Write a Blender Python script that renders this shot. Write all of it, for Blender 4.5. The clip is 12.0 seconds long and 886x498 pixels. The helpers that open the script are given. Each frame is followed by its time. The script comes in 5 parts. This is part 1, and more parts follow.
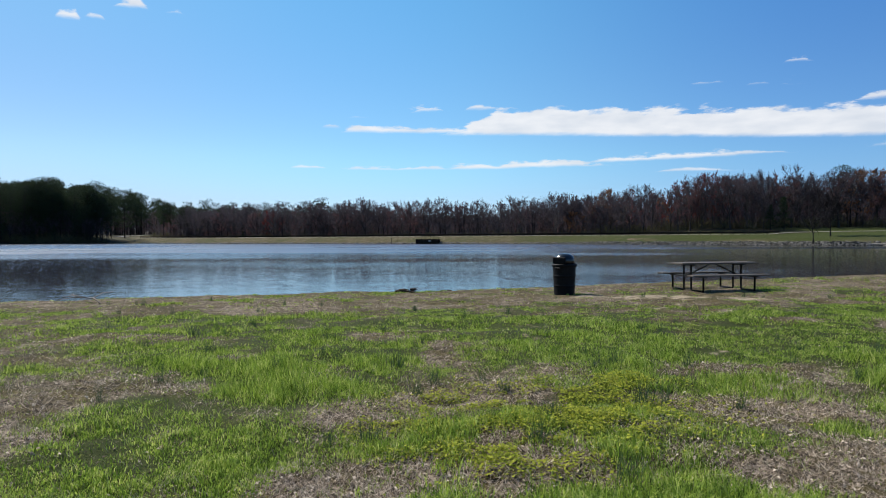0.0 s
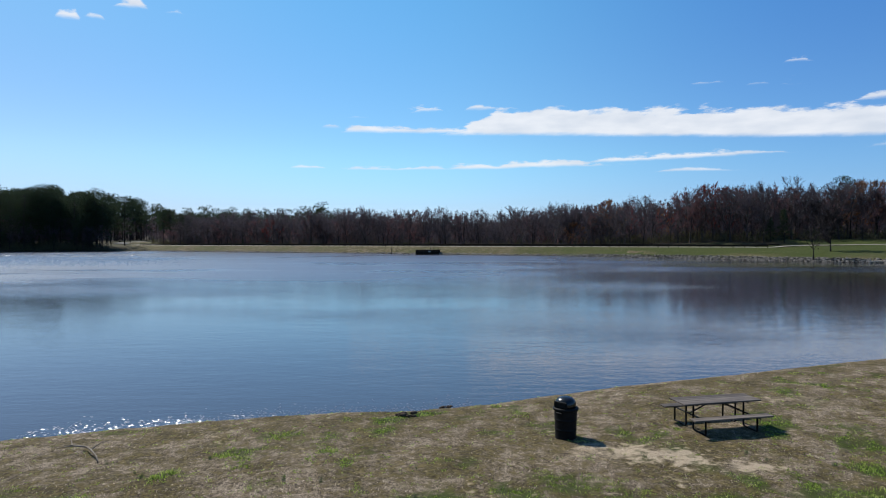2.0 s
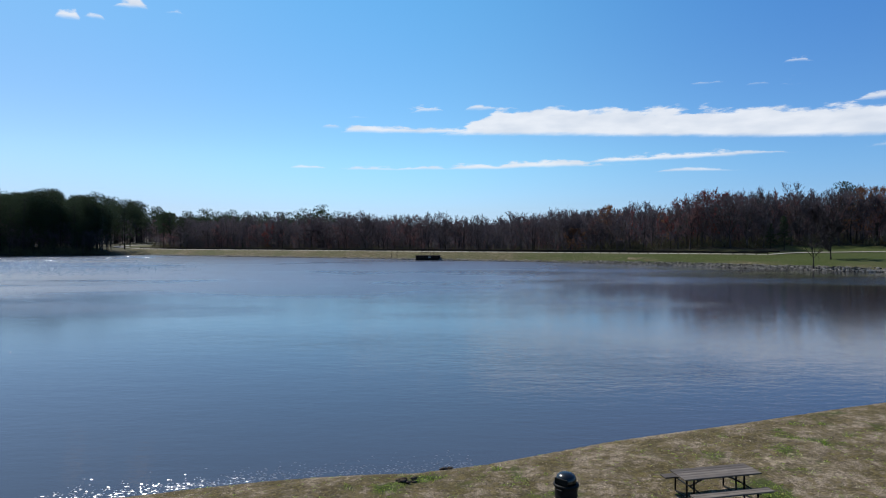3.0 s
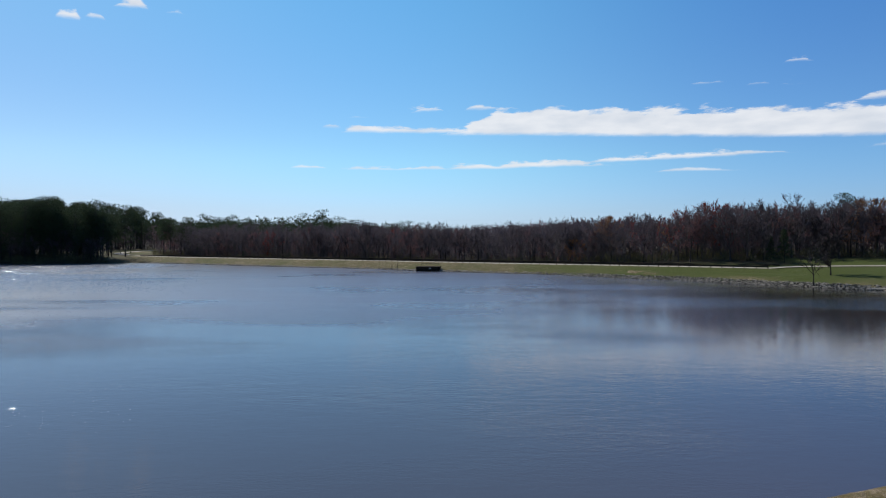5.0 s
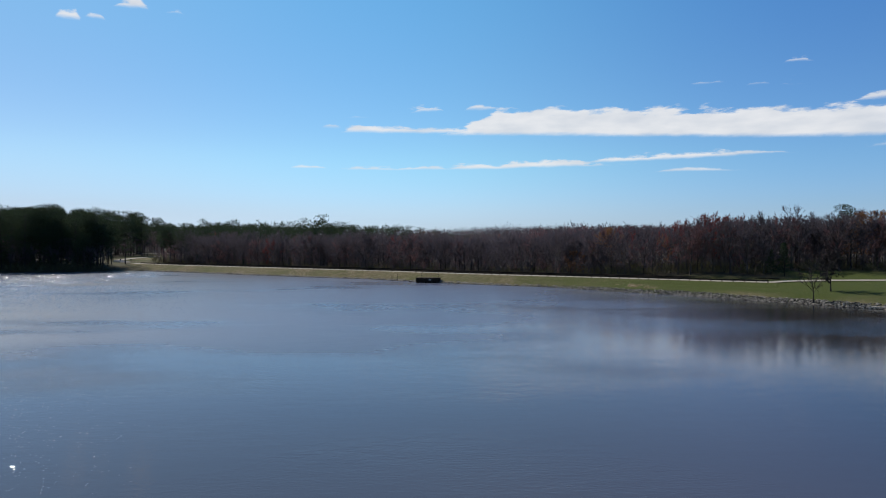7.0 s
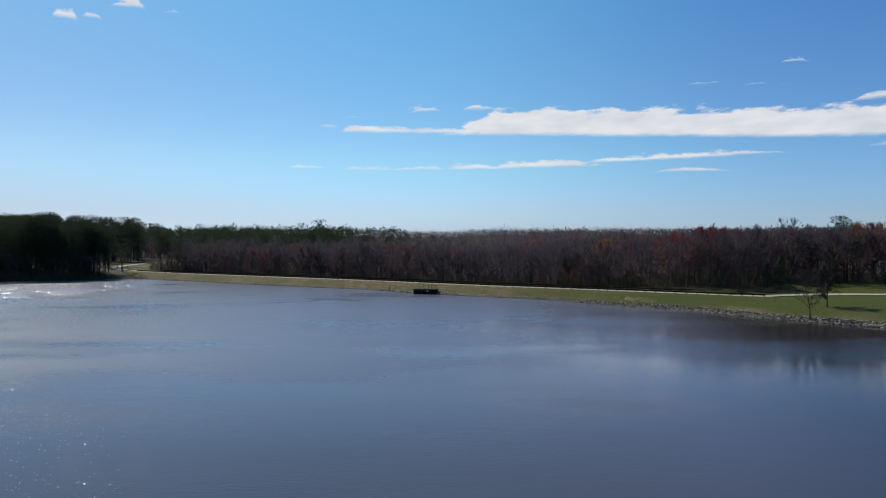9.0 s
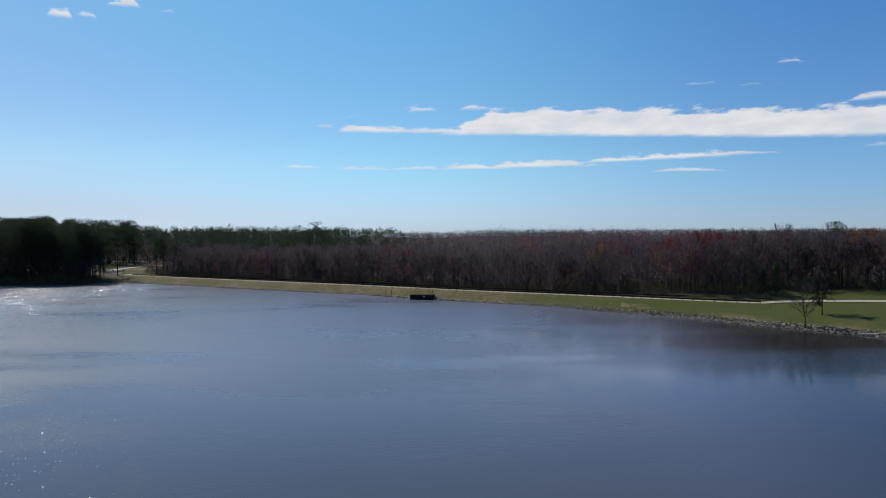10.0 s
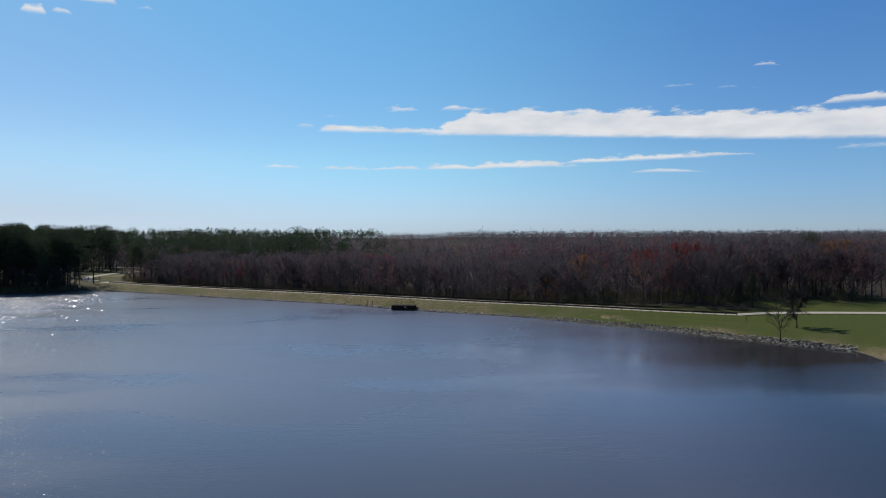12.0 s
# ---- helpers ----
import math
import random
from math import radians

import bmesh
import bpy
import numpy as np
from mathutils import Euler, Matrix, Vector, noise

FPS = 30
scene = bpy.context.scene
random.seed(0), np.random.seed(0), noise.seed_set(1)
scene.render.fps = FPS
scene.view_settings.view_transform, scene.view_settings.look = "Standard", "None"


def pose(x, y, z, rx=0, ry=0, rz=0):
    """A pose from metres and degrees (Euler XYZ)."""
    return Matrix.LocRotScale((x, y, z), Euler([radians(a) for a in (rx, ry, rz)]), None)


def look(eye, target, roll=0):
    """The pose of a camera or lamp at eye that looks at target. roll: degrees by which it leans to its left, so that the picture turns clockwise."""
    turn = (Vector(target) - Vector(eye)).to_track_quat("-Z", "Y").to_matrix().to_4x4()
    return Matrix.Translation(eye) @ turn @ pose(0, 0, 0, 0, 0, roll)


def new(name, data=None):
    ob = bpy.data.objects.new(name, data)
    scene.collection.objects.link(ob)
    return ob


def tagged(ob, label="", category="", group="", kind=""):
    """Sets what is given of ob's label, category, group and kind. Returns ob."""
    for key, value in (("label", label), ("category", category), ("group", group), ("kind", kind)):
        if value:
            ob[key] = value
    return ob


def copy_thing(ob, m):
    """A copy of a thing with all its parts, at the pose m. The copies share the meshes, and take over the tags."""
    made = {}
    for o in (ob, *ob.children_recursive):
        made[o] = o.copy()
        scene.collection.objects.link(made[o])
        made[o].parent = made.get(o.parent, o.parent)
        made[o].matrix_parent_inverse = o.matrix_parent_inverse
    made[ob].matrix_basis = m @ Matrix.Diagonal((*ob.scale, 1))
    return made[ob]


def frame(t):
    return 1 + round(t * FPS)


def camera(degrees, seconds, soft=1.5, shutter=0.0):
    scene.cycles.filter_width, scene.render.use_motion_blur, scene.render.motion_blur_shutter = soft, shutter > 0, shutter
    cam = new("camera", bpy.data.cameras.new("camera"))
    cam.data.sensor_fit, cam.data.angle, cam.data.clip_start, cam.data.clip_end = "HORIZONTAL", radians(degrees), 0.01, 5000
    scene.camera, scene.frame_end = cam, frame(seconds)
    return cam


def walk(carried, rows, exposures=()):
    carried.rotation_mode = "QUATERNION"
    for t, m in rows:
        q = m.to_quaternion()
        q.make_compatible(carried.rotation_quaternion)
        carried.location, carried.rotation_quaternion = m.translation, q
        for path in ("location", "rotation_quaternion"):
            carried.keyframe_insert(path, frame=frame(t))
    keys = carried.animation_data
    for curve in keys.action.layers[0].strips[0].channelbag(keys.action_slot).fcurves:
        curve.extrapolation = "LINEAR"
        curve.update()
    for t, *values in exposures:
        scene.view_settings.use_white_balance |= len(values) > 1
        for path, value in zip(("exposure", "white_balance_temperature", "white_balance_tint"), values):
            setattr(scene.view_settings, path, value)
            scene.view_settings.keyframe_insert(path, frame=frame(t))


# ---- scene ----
# A drone rises straight up from a lawn beside a small lake and turns a little to its right at the end.
cam = camera(72.0, 12.0, soft=1.1)
PATH = [  # seconds, ahead, height over the water, yaw
    (0.0, 0.00, 1.91, 0.00), (0.5, 0.01, 2.65, 0.00), (1.0, 0.03, 3.67, 0.00), (1.5, 0.10, 4.70, 0.00),
    (2.0, 0.18, 5.72, -0.01), (2.5, 0.24, 6.73, -0.01), (3.0, 0.24, 7.74, -0.01), (5.0, 0.12, 11.72, 0.02),
    (5.5, 0.11, 12.71, 0.02), (6.0, 0.12, 13.72, 0.02), (6.5, 0.13, 14.75, 0.02), (7.0, 0.15, 15.78, 0.02),
    (9.0, 0.18, 19.82, -0.22), (9.5, 0.18, 20.80, -0.40), (10.0, 0.19, 21.79, -0.55), (10.5, 0.19, 22.78, -0.81),
    (11.0, 0.18, 23.72, -1.25), (11.5, 0.18, 24.62, -1.76), (12.0, 0.18, 25.53, -2.30)]
walk(cam, [(t, pose(0, y, z, 90 - 0.974, 0.25, yaw)) for t, y, z, yaw in PATH], [(0.0, 0.40, 6470, 10), (3.0, 0.36, 6260, 10), (6.0, 0.30, 6520, 10), (12.0, 0.20, 6600, 10)])

# ---- world, sun ----
SUN_AZ, SUN_EL = -44.0, 46.0  # degrees from straight ahead (negative: towards -x), and over the horizon
world = bpy.data.worlds.new("sky")
scene.world = world
world.use_nodes = True
wt = world.node_tree
wt.nodes.clear()


def sock(tree, v, dst):
    if isinstance(v, (int, float)):
        dst.default_value = v
    else:
        tree.links.new(v, dst)


def mth(tree, op, a, b=0.0, c=0.0):
    n = tree.nodes.new("ShaderNodeMath")
    n.operation = op
    for v, d in zip((a, b, c), n.inputs):
        sock(tree, v, d)
    return n.outputs[0]


def step(tree, v, lo, hi, to0=0.0, to1=1.0):
    n = tree.nodes.new("ShaderNodeMapRange")
    n.interpolation_type = "SMOOTHSTEP"
    for v_, d in zip((v, lo, hi, to0, to1), n.inputs):
        sock(tree, v_, d)
    return n.outputs[0]


def mixc(t, fac, a, b):
    n = t.nodes.new("ShaderNodeMix")
    n.data_type = "RGBA"
    sock(t, fac, n.inputs["Factor"])
    for v, k in ((a, "A"), (b, "B")):
        if isinstance(v, tuple):
            n.inputs[k].default_value = (*v, 1)
        else:
            t.links.new(v, n.inputs[k])
    return n.outputs["Result"]


def build_sky():
    t = wt
    sky = t.nodes.new("ShaderNodeTexSky")
    sky.sky_type = "NISHITA"
    sky.sun_disc = False
    sky.sun_elevation, sky.sun_rotation = radians(SUN_EL), radians(SUN_AZ % 360)
    sky.air_density, sky.dust_density, sky.ozone_density, sky.altitude = 1.0, 0.15, 1.6, 100
    co = t.nodes.new("ShaderNodeTexCoord")
    sep = t.nodes.new("ShaderNodeSeparateXYZ")
    t.links.new(co.outputs["Generated"], sep.inputs[0])
    az = mth(t, "MULTIPLY", mth(t, "ARCTAN2", sep.outputs[0], sep.outputs[1]), 57.29578)
    el = mth(t, "MULTIPLY", mth(t, "ARCSINE", sep.outputs[2]), 57.29578)
    comb = t.nodes.new("ShaderNodeCombineXYZ")
    t.links.new(mth(t, "MULTIPLY", az, 0.3), comb.inputs[0])
    t.links.new(el, comb.inputs[1])
    ns = t.nodes.new("ShaderNodeTexNoise")
    ns.inputs["Scale"].default_value, ns.inputs["Detail"].default_value, ns.inputs["Roughness"].default_value = 1.1, 7.0, 0.62
    t.links.new(comb.outputs[0], ns.inputs["Vector"])
    nz = mth(t, "SUBTRACT", ns.outputs["Fac"], 0.5)
    # left and right end, lower edge at both ends, thickness, left and right taper, raggedness, softness, weight
    bands = [(-9.9, 14, 9.72, 9.6, 0.72, 2.0, 6, 1.1, 0.4, 1.0),
             (-0.5, 60, 9.5, 6.5, 2.55, 6.5, 16, 1.7, 0.5, 1.0),
             (1.9, 6.2, 11.75, 11.8, 0.62, 1.2, 2.5, 1.5, 0.4, 0.95),
             (-4.1, 0.5, 11.55, 11.75, 0.5, 3.0, 1.2, 1.6, 0.35, 0.9),
             (-9.3, -6.4, 11.05, 11.1, 0.34, 1.2, 1.2, 1.5, 0.4, 0.6),
             (-11.2, -9.3, 10.05, 10.05, 0.42, 0.8, 0.9, 1.3, 0.4, 0.8),
             (-14.3, -10.4, 6.45, 6.45, 0.42, 1.2, 1.4, 0.7, 0.22, 0.8),
             (-9.6, 1.5, 6.35, 6.4, 0.42, 2.0, 2.0, 0.9, 0.25, 0.8),
             (-0.6, 17.5, 6.38, 6.5, 0.72, 3.5, 7.0, 1.2, 0.3, 0.95),
             (11.5, 33.5, 6.75, 6.85, 0.6, 5.0, 10, 1.1, 0.3, 0.95),
             (18.5, 27.5, 5.75, 5.6, 0.34, 2, 4, 0.6, 0.22, 0.75),
             (22.0, 25.2, 12.95, 12.95, 0.38, 1.0, 1.2, 1.6, 0.35, 0.75),
             (26.4, 28.5, 12.4, 12.4, 0.34, 0.9, 1.0, 1.8, 0.4, 0.5),
             (28.8, 31.4, 12.25, 12.2, 0.34, 0.9, 1.0, 2.2, 0.35, 0.55),
             (29.2, 31.6, 13.85, 13.8, 0.42, 0.8, 1.0, 1.5, 0.35, 0.75),
             (-15.5, -12.2, 9.9, 10.0, 0.3, 2, 2, 1.5, 0.5, 0.25),
             (-32.4, -30.3, 17.1, 17.1, 0.7, 0.6, 0.6, 1.3, 0.4, 1.0),
             (-30.3, -28.5, 17.4, 17.4, 0.55, 0.6, 0.7, 1.5, 0.4, 0.9),
             (-28.3, -25.4, 18.5, 18.6, 0.8, 0.9, 0.9, 1.4, 0.45, 1.0),
             (-24.4, -22.6, 18.6, 18.6, 0.5, 0.7, 0.9, 2.2, 0.45, 0.7),
             (33, 55, 6.9, 6.0, 0.45, 3, 8, 1.2, 0.4, 0.6),
             (33.8, 44, 10.35, 10.2, 0.75, 1.2, 4, 1.5, 0.35, 0.9)]
    total = None
    for a0, a1, e0, e1, thick, t0, t1, rag, soft, weight in bands:
        base = step(t, az, a0, a1, e0, e1)
        th = mth(t, "MULTIPLY", mth(t, "MULTIPLY", step(t, az, a0 - 0.2, a0 + t0), step(t, az, a1, a1 - t1)), thick)
        up = mth(t, "SUBTRACT", el, mth(t, "ADD", base, mth(t, "MULTIPLY", nz, rag * 0.35)))
        down = mth(t, "SUBTRACT", mth(t, "ADD", mth(t, "ADD", base, th), mth(t, "MULTIPLY", nz, rag * 1.6)), el)
        m = mth(t, "MULTIPLY", step(t, mth(t, "MINIMUM", up, down), 0.0, soft), weight)
        inside = mth(t, "MULTIPLY", step(t, az, a0 - 0.3, a0 + 0.4), step(t, az, a1 + 0.3, a1 - 0.4))
        m = mth(t, "MULTIPLY", m, inside)
        total = m if total is None else mth(t, "MAXIMUM", total, m)
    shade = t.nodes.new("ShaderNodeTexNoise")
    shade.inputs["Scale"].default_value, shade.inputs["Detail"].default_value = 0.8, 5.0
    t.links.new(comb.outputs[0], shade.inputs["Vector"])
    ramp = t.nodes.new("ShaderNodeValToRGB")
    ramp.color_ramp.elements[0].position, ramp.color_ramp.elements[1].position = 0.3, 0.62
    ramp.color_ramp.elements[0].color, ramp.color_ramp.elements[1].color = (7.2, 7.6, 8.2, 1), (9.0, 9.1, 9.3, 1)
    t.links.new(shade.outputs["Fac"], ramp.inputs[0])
    hsv = t.nodes.new("ShaderNodeHueSaturation")
    hsv.inputs["Saturation"].default_value = SKY_SAT
    hsv.inputs["Value"].default_value = SKY_VAL
    t.links.new(sky.outputs[0], hsv.inputs["Color"])
    # a clear cool spring sky: paler and warmer towards the sun, deeper blue away from it
    west, east = step(t, az, -40.0, 2.0), step(t, az, 0.0, 38.0)
    tints = [((0.56, 0.61, 0.98), (0.67, 0.80, 1.30), (0.55, 0.74, 1.27)),
             ((0.86, 0.98, 1.09), (0.83, 1.14, 1.27), (0.62, 0.92, 1.25)),
             ((0.92, 1.32, 1.28), (0.82, 1.40, 1.46), (0.56, 1.03, 1.42))]
    low, mid, high = (mixc(t, east, mixc(t, west, a, b), c) for a, b, c in tints)
    low = mixc(t, step(t, el, -0.5, 3.2), (0.55, 0.78, 1.42), low)
    tint = mixc(t, step(t, el, 8.0, 27.0), mixc(t, step(t, el, 0.0, 8.0), low, mid), high)
    mul = t.nodes.new("ShaderNodeMix")
    mul.data_type, mul.blend_type = "RGBA", "MULTIPLY"
    mul.inputs["Factor"].default_value = 1.0
    t.links.new(hsv.outputs[0], mul.inputs["A"])
    t.links.new(tint, mul.inputs["B"])
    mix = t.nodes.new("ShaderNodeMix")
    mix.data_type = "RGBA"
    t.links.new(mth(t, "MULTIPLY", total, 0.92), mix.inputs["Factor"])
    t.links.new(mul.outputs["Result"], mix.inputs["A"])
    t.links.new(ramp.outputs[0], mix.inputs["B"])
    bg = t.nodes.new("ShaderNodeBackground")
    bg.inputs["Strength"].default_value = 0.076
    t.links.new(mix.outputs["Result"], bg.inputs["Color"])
    out = t.nodes.new("ShaderNodeOutputWorld")
    t.links.new(bg.outputs[0], out.inputs["Surface"])


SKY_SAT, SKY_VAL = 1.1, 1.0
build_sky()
sun = new("sun", bpy.data.lights.new("sun", "SUN"))
sun.data.energy, sun.data.angle, sun.data.color = 5.0, radians(0.53), (1.0, 0.95, 0.87)
_d = Vector((math.sin(radians(SUN_AZ)) * math.cos(radians(SUN_EL)), math.cos(radians(SUN_AZ)) * math.cos(radians(SUN_EL)), math.sin(radians(SUN_EL))))
sun.matrix_world = look(_d * 300, (0, 0, 0))

# ---- number noise for the plan ----


def vnoise(x, y, seed=0):
    x, y = np.asarray(x, float), np.asarray(y, float)
    xi, yi = np.floor(x), np.floor(y)
    fx, fy = x - xi, y - yi
    fx, fy = fx * fx * (3 - 2 * fx), fy * fy * (3 - 2 * fy)

    def hsh(a, b):
        v = np.sin(a * 127.1 + b * 311.7 + seed * 74.7) * 43758.5453
        return v - np.floor(v)
    return (hsh(xi, yi) * (1 - fx) + hsh(xi + 1, yi) * fx) * (1 - fy) + (hsh(xi, yi + 1) * (1 - fx) + hsh(xi + 1, yi + 1) * fx) * fy


def fbm(x, y, seed=0, octs=4):
    s, a, tot = 0.0, 1.0, 0.0
    for o in range(octs):
        s, tot = s + a * vnoise(np.asarray(x) * 2 ** o, np.asarray(y) * 2 ** o, seed + o), tot + a
        a *= 0.5
    return s / tot


def ss(v, lo, hi):
    t = np.clip((np.asarray(v, float) - lo) / (hi - lo), 0, 1)
    return t * t * (3 - 2 * t)


# ---- materials ----


def material(name, rough=0.8, spec=0.3):
    m = bpy.data.materials.new(name)
    m.use_nodes = True
    b = m.node_tree.nodes["Principled BSDF"]
    b.inputs["Roughness"].default_value = rough
    b.inputs["Specular IOR Level"].default_value = spec
    return m, m.node_tree, b


def noise_tex(t, scale, detail=4.0, rough=0.55, vec=None, stretch=None):
    n = t.nodes.new("ShaderNodeTexNoise")
    n.inputs["Scale"].default_value, n.inputs["Detail"].default_value, n.inputs["Roughness"].default_value = scale, detail, rough
    if vec is None:
        g = t.nodes.new("ShaderNodeTexCoord")
        vec = g.outputs["Object"]
    if stretch:
        mp = t.nodes.new("ShaderNodeMapping")
        mp.inputs["Scale"].default_value = stretch
        t.links.new(vec, mp.inputs["Vector"])
        vec = mp.outputs[0]
    t.links.new(vec, n.inputs["Vector"])
    return n.outputs["Fac"]


def ramp_of(t, fac, stops):
    r = t.nodes.new("ShaderNodeValToRGB")
    e = r.color_ramp.elements
    while len(e) < len(stops):
        e.new(0.5)
    for el, (p, c) in zip(e, stops):
        el.position, el.color = p, (*c, 1)
    t.links.new(fac, r.inputs[0])
    return r.outputs[0]


def bump(t, b, height, strength, dist):
    n = t.nodes.new("ShaderNodeBump")
    n.inputs["Strength"].default_value, n.inputs["Distance"].default_value = strength, dist
    t.links.new(height, n.inputs["Height"])
    t.links.new(n.outputs[0], b.inputs["Normal"])


def plain(name, stops, scale, rough=0.8, spec=0.3, detail=5.0, stretch=None, bumps=0.3, dist=0.01, metal=0.0, island=0.0):
    """Colour from noise over the stops, relief from the same noise; island: share of per-piece variation."""
    m, t, b = material(name, rough, spec)
    f = noise_tex(t, scale, detail, 0.6, stretch=stretch)
    f2 = noise_tex(t, scale * 0.13, 3, 0.5)
    g = mth(t, "ADD", mth(t, "MULTIPLY", f, 0.65), mth(t, "MULTIPLY", f2, 0.35))
    if island:
        geo = t.nodes.new("ShaderNodeNewGeometry")
        oi = t.nodes.new("ShaderNodeObjectInfo")
        r = mth(t, "FRACT", mth(t, "ADD", geo.outputs["Random Per Island"], oi.outputs["Random"]))
        g = mth(t, "ADD", g, mth(t, "MULTIPLY", mth(t, "SUBTRACT", r, 0.5), island))
    t.links.new(ramp_of(t, g, stops), b.inputs["Base Color"])
    b.inputs["Metallic"].default_value = metal
    if bumps:
        bump(t, b, f, bumps, dist)
    return m


def leafy(name, stops, through_share=0.35, scale=0.4, island=0.6, rough=0.7):
    """Thin leaves or blades: reflected and transmitted light."""
    m, t, b = material(name, rough, 0.12)
    geo = t.nodes.new("ShaderNodeNewGeometry")
    oi = t.nodes.new("ShaderNodeObjectInfo")
    f = noise_tex(t, scale, 3)
    r = mth(t, "FRACT", mth(t, "ADD", geo.outputs["Random Per Island"], oi.outputs["Random"]))
    g = mth(t, "ADD", mth(t, "MULTIPLY", r, island), mth(t, "MULTIPLY", f, 1 - island))
    col = ramp_of(t, g, stops)
    t.links.new(col, b.inputs["Base Color"])
    tr = t.nodes.new("ShaderNodeBsdfTranslucent")
    t.links.new(col, tr.inputs["Color"])
    mx = t.nodes.new("ShaderNodeMixShader")
    mx.inputs[0].default_value = through_share
    t.links.new(b.outputs[0], mx.inputs[1])
    t.links.new(tr.outputs[0], mx.inputs[2])
    t.links.new(mx.outputs[0], t.nodes["Material Output"].inputs["Surface"])
    return m


def ground_material():
    m, t, b = material("turf", 0.95, 0.1)

    def attr(n):
        a = t.nodes.new("ShaderNodeAttribute")
        a.attribute_name = n
        return a.outputs["Fac"]
    lush, sand, litter = attr("lush"), attr("sand"), attr("litter")
    fine = noise_tex(t, 38, 6, 0.7)
    mid = noise_tex(t, 4.5, 5, 0.6)
    big = noise_tex(t, 0.35, 4, 0.6)
    far = noise_tex(t, 0.06, 4, 0.6)
    thatch = ramp_of(t, fine, [(0.40, (0.018, 0.013, 0.010)), (0.5, (0.16, 0.122, 0.084)), (0.60, (0.48, 0.39, 0.285))])
    moss = ramp_of(t, mid, [(0.3, (0.028, 0.026, 0.009)), (0.55, (0.085, 0.067, 0.024)), (0.75, (0.16, 0.122, 0.055))])
    green = ramp_of(t, mth(t, "ADD", mth(t, "MULTIPLY", fine, 0.5), mth(t, "MULTIPLY", mid, 0.5)),
                    [(0.3, (0.015, 0.021, 0.006)), (0.5, (0.036, 0.047, 0.010)), (0.7, (0.070, 0.078, 0.018))])
    tuft = noise_tex(t, 1.1, 5, 0.65)
    dry = mixc(t, step(t, mth(t, "ADD", mth(t, "ADD", tuft, mth(t, "MULTIPLY", big, 0.5)), mth(t, "ADD", mth(t, "MULTIPLY", mth(t, "SUBTRACT", mid, 0.5), 1.0), mth(t, "MULTIPLY", mth(t, "SUBTRACT", fine, 0.5), 0.9))), 0.56, 0.88), thatch, moss)
    k = mth(t, "ADD", mth(t, "ADD", lush, mth(t, "ADD", mth(t, "MULTIPLY", mth(t, "SUBTRACT", mid, 0.5), 1.0), mth(t, "MULTIPLY", mth(t, "SUBTRACT", fine, 0.5), 0.9))), mth(t, "MULTIPLY", mth(t, "SUBTRACT", far, 0.5), 0.7))
    # dark specks paint rotting leaves and shaded gaps; pale chips of wood and straw lie among the dead grass
    leaf = mth(t, "ADD", noise_tex(t, 15, 3, 0.6), mth(t, "MULTIPLY", mth(t, "SUBTRACT", tuft, 0.5), 0.35))
    dry = mixc(t, mth(t, "MULTIPLY", step(t, leaf, 0.52, 0.60), 0.75), dry, (0.030, 0.021, 0.015))
    chip = noise_tex(t, 24, 2, 0.5)
    dry = mixc(t, mth(t, "MULTIPLY", step(t, chip, 0.66, 0.70), 0.7), dry, (0.40, 0.33, 0.24))
    c = mixc(t, step(t, k, 0.25, 0.80), dry, green)
    sandc = ramp_of(t, fine, [(0.3, (0.17, 0.13, 0.09)), (0.5, (0.36, 0.285, 0.20)), (0.7, (0.50, 0.41, 0.30))])
    rough_n = noise_tex(t, 1.3, 5, 0.65)
    ks = mth(t, "ADD", sand, mth(t, "ADD", mth(t, "MULTIPLY", mth(t, "SUBTRACT", mid, 0.5), 2.2), mth(t, "MULTIPLY", mth(t, "SUBTRACT", rough_n, 0.5), 2.6)))
    c = mixc(t, mth(t, "MULTIPLY", step(t, ks, 0.40, 1.0), 0.85), c, sandc)
    # leaf litter, its colour darkened for the shade under the trees
    shaded_litter = ramp_of(t, mth(t, "ADD", mth(t, "MULTIPLY", mid, 0.6), mth(t, "MULTIPLY", big, 0.4)),
                  [(0.3, (0.018, 0.015, 0.011)), (0.55, (0.042, 0.034, 0.025)), (0.75, (0.075, 0.06, 0.042))])
    c = mixc(t, litter, c, shaded_litter)
    pos = t.nodes.new("ShaderNodeNewGeometry")
    sp = t.nodes.new("ShaderNodeSeparateXYZ")
    t.links.new(pos.outputs["Position"], sp.inputs[0])
    wet = step(t, mth(t, "ADD", sp.outputs[2], mth(t, "MULTIPLY", mth(t, "SUBTRACT", mid, 0.5), 0.06)), 0.075, 0.02)
    c = mixc(t, mth(t, "MULTIPLY", wet, 0.75), c, (0.07, 0.052, 0.036))
    t.links.new(c, b.inputs["Base Color"])
    t.links.new(step(t, wet, 0.0, 1.0, 0.95, 0.45), b.inputs["Roughness"])
    bump(t, b, mth(t, "ADD", fine, mth(t, "MULTIPLY", mid, 1.6)), 0.8, 0.03)
    return m


